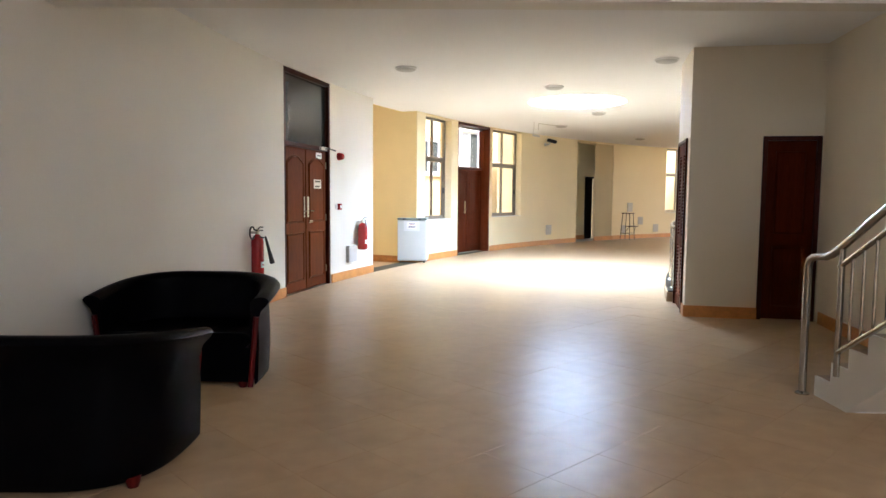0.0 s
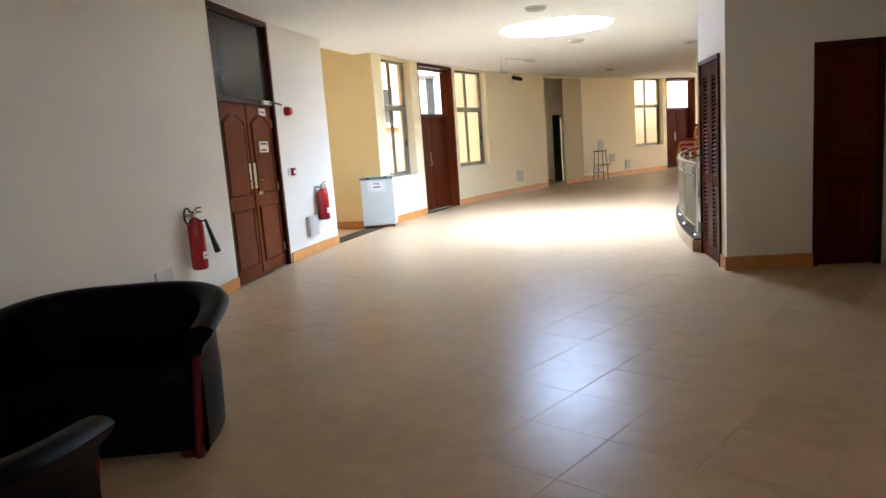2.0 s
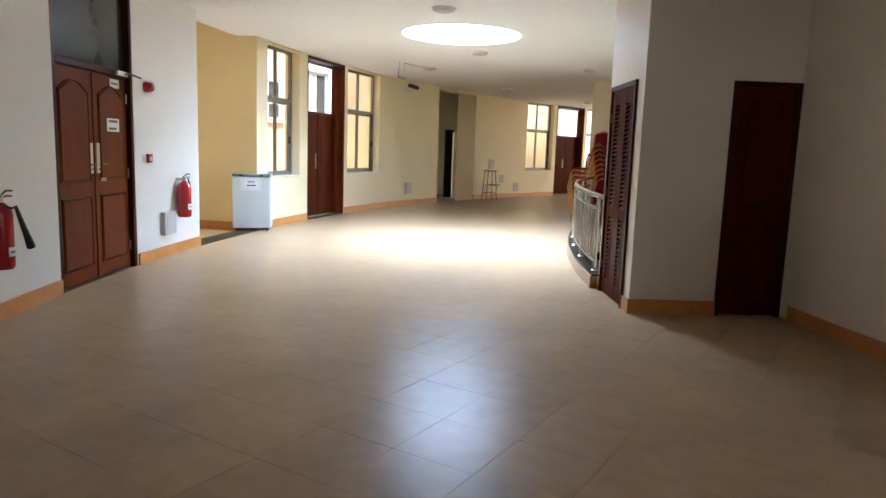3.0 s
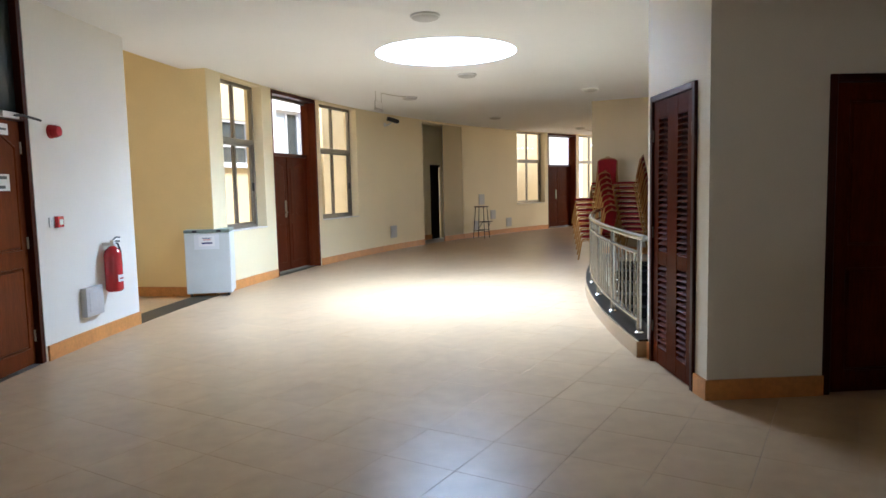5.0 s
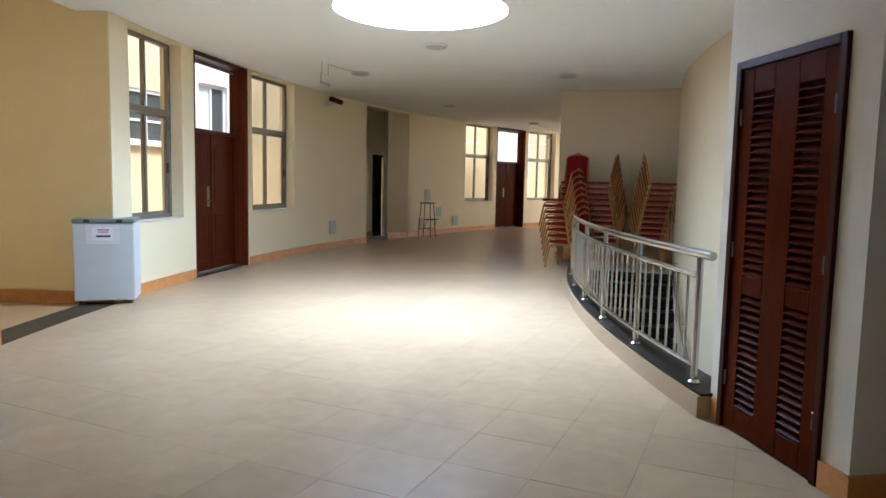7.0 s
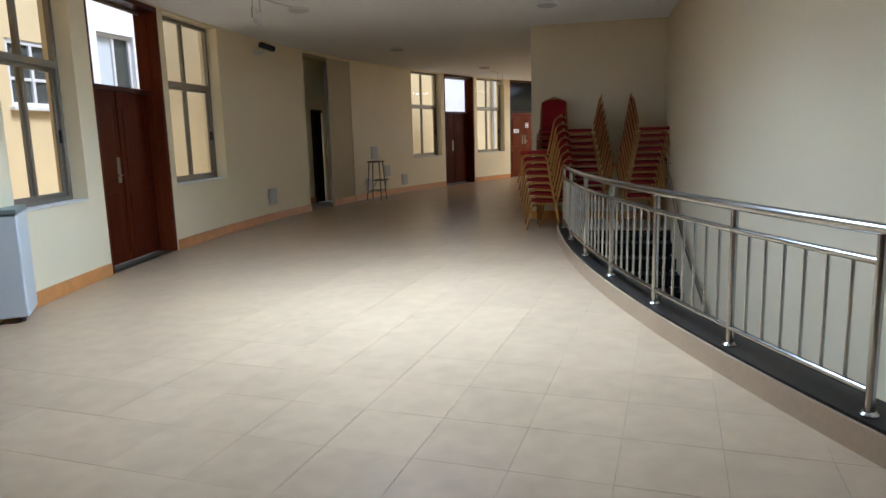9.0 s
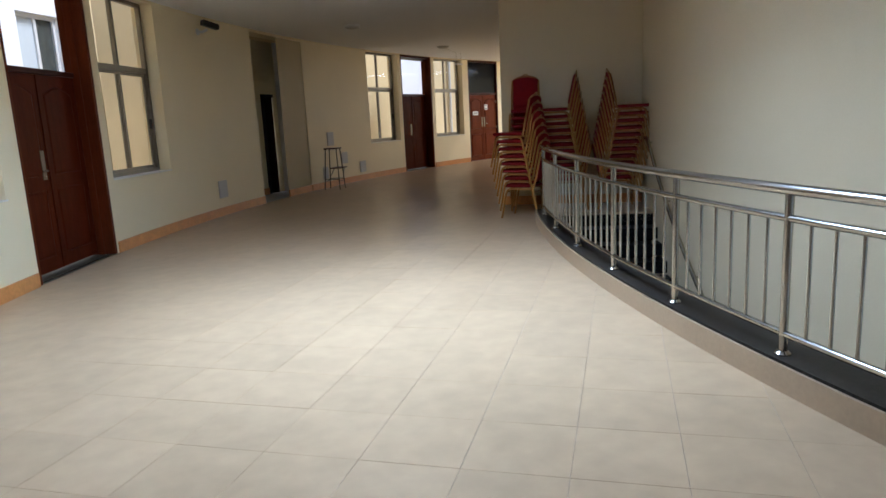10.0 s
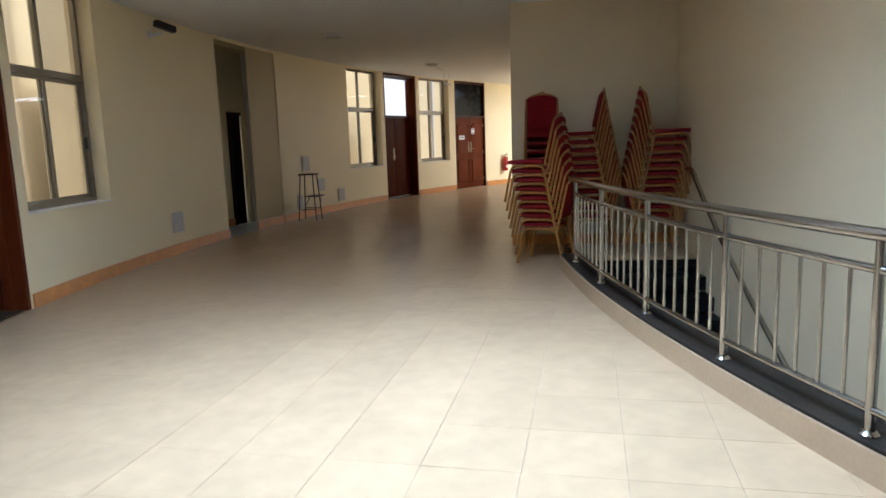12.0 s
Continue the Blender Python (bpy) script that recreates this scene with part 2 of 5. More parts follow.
def lathe(profile, seg=24, bm=None, origin=(0, 0, 0)):
    """Turned body round z from (radius, height) pairs."""
    b = bmesh.new() if bm is None else bm
    o = Vector(origin)
    rings = []
    for r, z in profile:
        if r < 1e-5:
            rings.append([b.verts.new(o + Vector((0, 0, z)))])
        else:
            rings.append([b.verts.new(o + Vector((r * math.cos(2 * math.pi * k / seg), r * math.sin(2 * math.pi * k / seg), z))) for k in range(seg)])
    for r0, r1 in zip(rings, rings[1:]):
        for k in range(seg):
            q = [r0[k % len(r0)], r0[(k + 1) % len(r0)], r1[(k + 1) % len(r1)], r1[k % len(r1)]]
            q = list(dict.fromkeys(q))
            if len(q) > 2:
                b.faces.new(q)
    return b


def arc_box(a0, a1, r0, r1, z0, z1, bm=None, step=0.8, z1b=None, z0b=None):
    """A solid curved block between two angles, radii and heights (z0b, z1b: heights at the a1 end)."""
    b = bmesh.new() if bm is None else bm
    n = max(1, int(abs(a1 - a0) / step + 0.5))
    rows = []
    for i in range(n + 1):
        u = i / n
        a = a0 + (a1 - a0) * u
        lo = z0 if z0b is None else z0 + (z0b - z0) * u
        hi = z1 if z1b is None else z1 + (z1b - z1) * u
        rows.append([b.verts.new(P(a, r, z)) for r, z in ((r0, lo), (r1, lo), (r1, hi), (r0, hi))])
    for p, q in zip(rows, rows[1:]):
        for k in range(4):
            b.faces.new((p[k], p[(k + 1) % 4], q[(k + 1) % 4], q[k]))
    b.faces.new(rows[0][::-1])
    b.faces.new(rows[-1])
    return b


def structure(name, bm, material, label, category, smooth=False):
    return tagged(link(name, bm, material, smooth=smooth), label, category, kind="structure")


# ---- shell: outer wall with its openings ----
OPEN = (  # high angle, low angle, sill, head
    (169.40, 165.60, 0.0, 3.12),
    (161.52, 156.80, 0.0, 2.95),
    (155.85, 152.80, 0.86, 3.10),
    (152.02, 148.06, 0.0, 3.12),
    (147.75, 144.07, 0.86, 3.10),
    (136.70, 131.87, 0.0, 3.08),
    (124.85, 121.20, 0.86, 3.11),
    (120.78, 117.00, 0.0, 3.12),
    (116.62, 113.00, 0.86, 3.11),
    (112.25, 108.40, 0.0, 3.12),
)
A_BACK, A_END = 206.0, 97.0


def outer_run(hi, lo, bm):
    arc_box(hi, lo, R_OUT, R_OUT + T_WALL, -0.1, CEIL, bm)


bm = bmesh.new()
outer_run(A_BACK, 169.40, bm)
outer_run(165.60, 161.52, bm)
arc_box(169.40, 165.60, R_OUT, R_OUT + T_WALL, 3.12, CEIL, bm)
structure("wall_outer_front", bm, M_WHITE, "off-white painted curved wall with a double door", "wall", True)
bm = bmesh.new()
prev = 156.80
for hi, lo, z0, z1 in OPEN[2:]:
    if prev > hi:
        outer_run(prev, hi, bm)
    if z0 > 0:
        arc_box(hi, lo, R_OUT, R_OUT + T_WALL, -0.1, z0, bm)
    arc_box(hi, lo, R_OUT, R_OUT + T_WALL, z1, CEIL, bm)
    prev = lo
outer_run(prev, A_END, bm)
structure("wall_outer_far", bm, M_CREAM, "cream painted curved wall with windows and doors", "wall", True)

# skirting along the outer wall, between the openings that reach the floor
runs = [(A_BACK, 169.40), (165.54, 161.52), (156.80, 152.08), (148.0, 136.70), (131.87, 120.84), (116.94, 112.31), (108.34, A_END)]
for hi, lo in runs:
    structure("baseboard", arc_box(hi, lo, R_OUT - 0.018, R_OUT + 0.004, 0.0, 0.135), M_SKIRT, "orange-brown tile skirting along the wall", "baseboard")

# end walls that close the hall
for a, nm in ((A_BACK, "wall_back"), (A_END, "wall_end")):
    structure(nm, box(-0.001, 0.2, -7.0, 0.4, -0.1, CEIL), M_WHITE if a > 180 else M_CREAM, "plain painted end wall", "wall").matrix_basis = at(a, R_OUT) @ Matrix.Translation((0 if a < 180 else -0.2, 0, 0))

# side walls on the inner radius
bm = bmesh.new()
arc_box(A_BACK, 166.30, R_WELL - 0.25, R_WELL + 0.03, -0.1, CEIL, bm)
structure("wall_side", bm, M_PIER, "off-white painted curved side wall", "wall", True)
structure("baseboard", arc_box(A_BACK - 0.2, 170.40, R_WELL + 0.03, R_WELL + 0.048, 0, 0.135), M_SKIRT, "orange-brown tile skirting along the wall", "baseboard")

# pier: radial face with the plain door, curved face with the louvred door
RA = 169.96
bm = bmesh.new()
arc_box(RA, 169.40, R_PIER - 0.22, R_PIER, -0.1, CEIL, bm)
arc_box(166.70, 166.35, R_PIER - 0.22, R_PIER, -0.1, CEIL, bm)
arc_box(169.40, 166.70, R_PIER - 0.22, R_PIER, 2.11, CEIL, bm)
structure("wall_pier_curved", bm, M_PIER, "off-white painted pier beside the louvred door", "wall", True)
mrad = at(RA, R_WELL + 0.03)
bm = bmesh.new()
L_RAD = R_PIER - R_WELL - 0.03
for y0, y1, z0, z1 in ((0.0, 0.02, -0.1, CEIL), (0.635, L_RAD - 0.22, -0.1, CEIL), (0.02, 0.635, 2.11, CEIL)):
    box(0, 0.2, y0, y1, z0, z1, bm=bm)
structure("wall_pier_radial", bm, M_PIER, "off-white painted wall beside the narrow door", "wall").matrix_basis = mrad
structure("baseboard", box(-0.018, 0.003, 0.635, L_RAD + 0.016, 0, 0.135), M_SKIRT, "orange-brown tile skirting along the wall", "baseboard").matrix_basis = mrad
structure("baseboard", arc_box(RA + 0.05, 169.42, R_PIER, R_PIER + 0.018, 0, 0.135), M_SKIRT, "orange-brown tile skirting along the wall", "baseboard")
structure("baseboard", arc_box(166.68, 166.47, R_PIER, R_PIER + 0.018, 0, 0.135), M_SKIRT, "orange-brown tile skirting along the wall", "baseboard")
structure("wall_pier_inner", box(-0.2, 0, 0.0, R_PIER - 0.22 - R_WELL, -3.3, CEIL), M_WHITE, "off-white end face of the pier over the stairwell", "wall").matrix_basis = at(166.35, R_WELL)
structure("wall_closet_back", arc_box(RA - 0.7, 166.95, R_WELL + 0.3, R_WELL + 0.4, -0.1, CEIL), M_WHITE, "plain closet wall behind the doors", "wall")

# stairwell wall, far pier behind the stacked chairs, inner wall beyond
A_PIER2 = 139.3
R_W2 = 16.86
# stairwell wall and far pier have their dimmer light put into the paint
structure("wall_stairwell", arc_box(166.4, A_PIER2, R_W2 - 0.25, R_W2, -3.3, CEIL), M_CREAMSHADE, "cream painted curved stairwell wall, shade in its colour", "wall", True)
bm = bmesh.new()
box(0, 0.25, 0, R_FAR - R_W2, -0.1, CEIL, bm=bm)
structure("wall_far_pier", bm, M_CREAMSHADE, "cream painted wall behind the stacked chairs, shade in its colour", "wall").matrix_basis = at(A_PIER2, R_W2)
structure("wall_inner_far", arc_box(A_PIER2 - 0.8, A_END, R_FAR - 0.25, R_FAR, -0.1, CEIL), M_CREAM, "cream painted curved inner wall", "wall", True)
structure("baseboard", box(-0.018, 0.003, 0.0, R_FAR - R_W2 + 0.015, 0, 0.135), M_SKIRT, "orange-brown tile skirting along the wall", "baseboard").matrix_basis = at(A_PIER2, R_W2)

# ceiling with the round skylight opening
HOLE = 0.885


def ceiling_cell(a0, a1, r0, r1):
    b = bmesh.new()
    for i in range(int(round((a0 - a1) / 1.0))):
        u0, u1 = a0 - i * 1.0, max(a1, a0 - (i + 1) * 1.0)
        b.faces.new([b.verts.new(P(a, r, CEIL)) for a, r in ((u0, r0), (u1, r0), (u1, r1), (u0, r1))])
    return b


bm = bmesh.new()
RC0, RC1 = 16.4, 23.9
sa0, sa1, sr0, sr1 = 160.5, 154.5, 18.7, 21.8
for cell in ((A_BACK, sa0, RC0, RC1), (sa0, sa1, RC0, sr0), (sa0, sa1, sr1, RC1), (sa1, A_END + 0.5, RC0, RC1)):
    merge(bm, ceiling_cell(*cell))
mloc = at(SKY_A, SKY_R)
phis = sorted([2 * math.pi * k / 72 for k in range(72)])
inner, outer, upper = [], [], []
for ph in phis:
    d = Vector((math.cos(ph), math.sin(ph), 0))
    inner.append(bm.verts.new((mloc @ (d * HOLE)).to_2d().to_3d() + Vector((0, 0, CEIL))))
    upper.append(bm.verts.new((mloc @ (d * HOLE)).to_2d().to_3d() + Vector((0, 0, CEIL + SHAFT))))
    hx = radians(SKY_A - sa1) * SKY_R if d.x > 0 else radians(sa0 - SKY_A) * SKY_R
    hy = sr1 - SKY_R if d.y > 0 else SKY_R - sr0
    k = min(hx / max(1e-6, abs(d.x)), hy / max(1e-6, abs(d.y)))
    q = d * k
    outer.append(bm.verts.new(P(SKY_A - math.degrees(q.x / SKY_R), SKY_R + q.y, CEIL)))
for i in range(72):
    j = (i + 1) % 72
    bm.faces.new((inner[i], inner[j], outer[j], outer[i]))
    bm.faces.new((inner[i], upper[i], upper[j], inner[j]))
for sgx in (1, -1):
    for sgy in (1, -1):
        a = sa1 if sgx > 0 else sa0
        r = sr1 if sgy > 0 else sr0
        corner = bm.verts.new(P(a, r, CEIL))
        hx = radians(SKY_A - sa1) * SKY_R if sgx > 0 else radians(sa0 - SKY_A) * SKY_R
        hy = sr1 - SKY_R if sgy > 0 else SKY_R - sr0
        ang = math.atan2(sgy * hy, sgx * hx) % (2 * math.pi)
        i = int(ang / (2 * math.pi / 72))
        bm.faces.new((outer[i], outer[(i + 1) % 72], corner))
for f in bm.faces:
    f.smooth = False
me = bpy.data.meshes.new("ceiling")
bm.to_mesh(me)
bm.free()
me.materials.append(M_CEIL)
tagged(new("ceiling", me), "smooth white ceiling with a round skylight opening", "ceiling", kind="structure")
structure("roof_slab", arc_box(A_BACK, 161.5, RC0, RC1, CEIL + 0.3, CEIL + 0.42), M_CEIL, "roof slab over the hall", "roof")
structure("roof_slab", arc_box(153.5, A_END, RC0, RC1, CEIL + 0.3, CEIL + 0.42), M_CEIL, "roof slab over the hall", "roof")
structure("roof_slab", arc_box(161.5, 153.5, RC0, SKY_R - 1.0, CEIL + 0.3, CEIL + 0.42), M_CEIL, "roof slab over the hall", "roof")
structure("roof_slab", arc_box(161.5, 153.5, SKY_R + 1.0, RC1, CEIL + 0.3, CEIL + 0.42), M_CEIL, "roof slab over the hall", "roof")
structure("ceiling_beam", arc_box(180.95, 180.35, R_WELL, R_OUT, 2.66, CEIL + 0.01), M_WHITE, "off-white plastered ceiling beam across the hall", "beam")

# unseen filler above the hall ceiling, added against sky light leaking in
structure("passage_light_block", arc_box(166.6, 156.6, R_OUT + T_WALL, R_OUT + T_WALL + 0.08, CEIL + 0.004, CEIL + 0.79), M_YELLOW, "unseen ochre block above the passage opening, keeping sky light out", "wall")
structure("ceiling_passage", arc_box(167.0, 156.3, 23.85, 25.9, CEIL + 0.8, CEIL + 1.0), M_CEIL, "white ceiling of the side passage", "ceiling")
structure("ceiling_recess", arc_box(137.3, 131.0, 23.85, 24.5, CEIL, CEIL + 0.2), M_FACADE, "white ceiling of the recess", "ceiling")

# skylight dome above the opening
skylight = thing("skylight", at(SKY_A, SKY_R, CEIL), "round white skylight in the ceiling, added where it has no dome", "skylight", kind="structure")
part("dome", lathe([(1.02, SHAFT + 0.06), (1.0, SHAFT + 0.15), (0.85, SHAFT + 0.32), (0.5, SHAFT + 0.44), (0.0, SHAFT + 0.48)], 48), M_PLASTIC, skylight, "white acrylic dome", smooth=True)
part("rim", lathe([(0.91, 0.02), (1.04, 0.02), (1.04, SHAFT + 0.08), (0.91, SHAFT + 0.08), (0.91, 0.02)], 48), M_PLASTIC, skylight)

# bare rims round the two added fill lamps, with no opening above
for a in (203.0, 101.5):
    other = thing("skylight", at(a, SKY_R, CEIL), "round white skylight in the ceiling, added where it has no dome", "skylight", kind="structure")
    part("rim", lathe([(0.90, -0.03), (0.96, -0.03), (0.96, -0.002), (0.90, -0.002), (0.90, -0.03)], 48), M_PLASTIC, other)

# stairwell: slab edge, kerb, steps down, lower floor
structure("stairwell_slab_edge", arc_box(166.35, 143.0, R_RAIL - 0.21, R_RAIL - 0.17, -3.3, -0.005), M_WHITE, "white edge wall of the stairwell", "wall")
# lower floor, landing edge and steps are blackened to show the well unlit
structure("stairwell_lower_floor", arc_box(166.4, 136.0, R_W2, R_RAIL, -3.35, -3.3), M_WELLBLACK, "stair hall floor a storey below, coloured black for lack of light", "floor")
structure("stairwell_landing_edge", arc_box(143.2, 142.9, R_W2, R_RAIL - 0.2, -3.3, -0.02), M_WELLBLACK, "edge wall under the landing, its shade painted black", "wall")
KA0, KA1 = 166.42, 144.6
structure("kerb", arc_box(KA0, KA1, R_RAIL - 0.17, R_RAIL + 0.085, 0, 0.135), M_KERBTILE, "beige tiled kerb under the railing", "kerb", True)
structure("kerb_cap", arc_box(KA0 + 0.02, KA1 - 0.02, R_RAIL - 0.19, R_RAIL + 0.068, 0.136, 0.152), M_GRANITE, "dark grey granite capping on the kerb", "kerb", True)
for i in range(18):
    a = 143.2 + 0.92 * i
    tagged(link("stair_step", arc_box(a + 0.98, a, R_W2, R_RAIL - 0.21, -0.172 * (i + 1) - 0.15, -0.172 * (i + 1)), M_WELLBLACK), "dark granite step going down the stairwell, blackened for lack of light", "step", "steps down", "structure")


# ---- doors ----
def panel(x0, x1, z0, z1, y, depth=0.012, arch=0.0, bevel=0.008):
    """A raised door panel, its top arched by `arch` metres."""
    b = bmesh.new()
    pts = [(x0, z0), (x1, z0), (x1, z1 - arch)]
    n = 10 if arch else 0
    for i in range(1, n):
        u = i / n
        pts.append((x1 + (x0 - x1) * u, z1 - arch + arch * math.sin(math.pi * u)))
    pts.append((x0, z1 - arch))
    f = b.faces.new([b.verts.new((x, y, z)) for x, z in pts])
    out = bmesh.ops.extrude_face_region(b, geom=[f])
    top = [v for v in out["geom"] if isinstance(v, bmesh.types.BMVert)]
    cx, cz = (x0 + x1) / 2, (z0 + z1) / 2
    for v in top:
        v.co.y -= depth
        v.co.x += (cx - v.co.x) * bevel * 2 / max(0.05, abs(x1 - x0))
        v.co.z += (cz - v.co.z) * bevel * 2 / max(0.05, abs(z1 - z0))
    return b


def moulding(x0, x1, z0, z1, y, w=0.018, arch=0.0):
    """A thin bead round a panel."""
    pts = [(x0, y, z0), (x1, y, z0), (x1, y, z1 - arch)]
    if arch:
        for i in range(1, 10):
            u = i / 10
            pts.append((x1 + (x0 - x1) * u, y, z1 - arch + arch * math.sin(math.pi * u)))
    pts.append((x0, y, z1 - arch))
    return tube(pts, w / 2, 6, closed=True)


def wood_leaf(parent, x0, x1, y, z0, z1, material, arch, relief=0.012):
    leaf = part("leaf", box(x0, x1, y, y + 0.045, z0, z1, 0.003, 1), material, parent)
    m = 0.11
    for a, b_, ar in ((z0 + 0.16, z0 + 0.82, 0.0), (z0 + 1.0, z1 - 0.13, arch)):
        part("panel", panel(x0 + m, x1 - m, a, b_, y - 0.0005, relief, arch=ar), material, leaf)
        part("bead", moulding(x0 + m - 0.012, x1 - m + 0.012, a - 0.012, b_ + 0.012, y - relief / 3, relief * 1.5, arch=ar), material, leaf, smooth=True)
    return leaf


def handle_set(leaf, x, y, z, side, metal):
    part("handle_plate", box(x - 0.034, x + 0.034, y - 0.008, y, z - 0.15, z + 0.15, 0.002, 1), metal, leaf, "long metal handle plate")
    part("lock_cylinder", lathe([(0, 0), (0.012, 0), (0.012, 0.008), (0, 0.008)], 10), M_STEEL, leaf, m=Matrix.Translation((x, y - 0.007, z - 0.11)) @ Matrix.Rotation(radians(90), 4, "X"))
    bm = tube([(x, y, z - 0.06), (x, y - 0.045, z - 0.06), (x + side * 0.10, y - 0.05, z - 0.06)], 0.009, 8)
    part("handle", bm, M_STEEL, leaf, "steel lever handle", smooth=True)


def hinge(leaf, x, y, z):
    part("hinge", tube([(x, y, z - 0.05), (x, y, z + 0.05)], 0.008, 8), M_BRASS, leaf, smooth=True)


def solid_double_door(name, hi, lo, label, wood, glass):
    """Two panelled leaves under a tall dark fixed pane."""
    mid = (hi + lo) / 2
    w = radians(hi - lo) * R_OUT / 2
    d = thing(name, at(mid, R_OUT - 0.01), label, "door", kind="structure")
    H = 3.118
    part("jamb", box(-w, -w + 0.06, 0.0, 0.22, 0, H, 0.004, 1), M_WOODD, d)
    part("jamb", box(w - 0.06, w, 0.0, 0.22, 0, H, 0.004, 1), M_WOODD, d)
    part("head", box(-w + 0.06, w - 0.06, 0.0, 0.22, H - 0.06, H, 0.004, 1), M_WOODD, d)
    part("transom_bar", box(-w + 0.06, w - 0.06, 0.0, 0.22, 2.07, 2.13, 0.004, 1), M_WOODD, d)
    part("transom_pane", box(-w + 0.06, w - 0.06, 0.06, 0.072, 2.13, H - 0.06), glass, d, "dark tinted fixed pane")
    for s in (-1, 1):
        x0, x1 = (-w + 0.062, -0.002) if s < 0 else (0.002, w - 0.062)
        leaf = wood_leaf(d, x0, x1, 0.05, 0.012, 2.068, wood, 0.10)
        handle_set(leaf, s * 0.07, 0.05, 1.22, s, M_SATIN if wood == M_WOOD else M_OLDBRASS)
        for z in (0.25, 1.05, 1.85):
            hinge(leaf, x0 + 0.004 if s < 0 else x1 - 0.004, 0.044, z)
    part("meeting_bead", box(-0.018, 0.018, 0.038, 0.05, 0.02, 2.06, 0.004, 1), wood, d)
    return d


def garden_door(name, hi, lo, label):
    """Deep jambs, two leaves set back, and a clear fanlight above."""
    mid = (hi + lo) / 2
    w = radians(hi - lo) * R_OUT / 2
    d = thing(name, at(mid, R_OUT - 0.008), label, "door", kind="structure")
    H, yb = 3.118, 0.20
    for s in (-1, 1):
        part("jamb", box(min(s * w, s * (w - 0.055)), max(s * w, s * (w - 0.055)), 0.0, 0.29, 0, H, 0.004, 1), M_WOODJ, d, "reddish wooden jamb")
        part("stop", box(min(s * (w - 0.055), s * (w - 0.075)), max(s * (w - 0.055), s * (w - 0.075)), 0.12, yb - 0.002, 0, H - 0.06, 0.003, 1), M_WOODJ, d)
    part("head", box(-w + 0.055, w - 0.055, 0.0, 0.29, H - 0.06, H, 0.004, 1), M_WOODD, d)
    part("transom_bar", box(-w + 0.055, w - 0.055, yb - 0.02, 0.29, 2.045, 2.10, 0.004, 1), M_WOODD, d)
    pane = part("fanlight_pane", box(-w + 0.055, w - 0.055, yb + 0.03, yb + 0.036, 2.10, H - 0.06), M_GLASS, d, "clear glass fanlight")
    pane.visible_shadow = False
    part("fanlight_bead", box(-w + 0.055, w - 0.055, yb + 0.005, yb + 0.03, H - 0.10, H - 0.06), M_ALU, d)
    for s in (-1, 1):
        x0, x1 = (-w + 0.058, -0.002) if s < 0 else (0.002, w - 0.058)
        leaf = wood_leaf(d, x0, x1, yb, 0.026, 2.043, M_WOODG, 0.08, 0.003)
        if s < 0:
            handle_set(leaf, -0.10, yb, 1.12, s, M_OLDBRASS)
    part("meeting_bead", box(-0.018, 0.018, yb - 0.012, yb, 0.03, 2.04, 0.004, 1), M_WOODG, d)
    part("threshold", box(-w, w, 0.06, 0.36, -0.004, 0.006), M_STRIP, d)
    return d


door1 = solid_double_door("door_1", 169.40, 165.60, "varnished mahogany double door with dark glass above", M_WOOD, M_DARKGLASS)
garden_door("door_2", 152.02, 148.06, "mahogany double door with clear fanlight to the courtyard")
garden_door("door_3", 120.78, 117.00, "mahogany double door with bright fanlight to the courtyard")
door4 = solid_double_door("door_4", 112.25, 108.40, "dark red mahogany double door with black glass above", M_WOODR, M_BLACKGLASS)


def sign(parent, x, z, w, h, y, lines):
    """A small white notice with bars for its unreadable lines."""
    s = part("sign_plate", box(x - w / 2, x + w / 2, y - 0.006, y, z - h / 2, z + h / 2, 0.001, 1), M_PAPER, parent, "white notice with dark lines")
    for i in range(lines):
        zz = z + h * (0.28 - 0.56 * i / max(1, lines - 1)) if lines > 1 else z
        part("text_line", box(x - w * 0.36, x + w * (0.36 - 0.1 * (i % 2)), y - 0.0075, y - 0.0062, zz - h * 0.09, zz + h * 0.09), M_GREYTRIM, s)
    return s


sign(door1, 0.38, 1.56, 0.26, 0.135, 0.038, 2)
sign(door1, 0.46, 1.99, 0.20, 0.09, 0.05, 1)
sign(door4, -0.42, 1.50, 0.28, 0.12, 0.038, 1)
sign(door4, 0.16, 1.68, 0.16, 0.16, 0.038, 2)

# door closer arm over the double door's jamb
part("lock_plate", box(0.10, 0.22, 0.040, 0.049, 0.985, 1.025, 0.002, 1), M_SATIN, door1, "satin steel lock plate")
closer = part("closer_arm", tube([(0.45, -0.01, 2.09), (0.62, -0.05, 2.11), (0.86, -0.06, 2.09)], 0.011, 8), M_BLACK, door1, "black closer arm", smooth=True)
part("closer_body", box(0.38, 0.60, -0.035, 0.0, 2.075, 2.125, 0.006), M_GREYPLATE, door1)


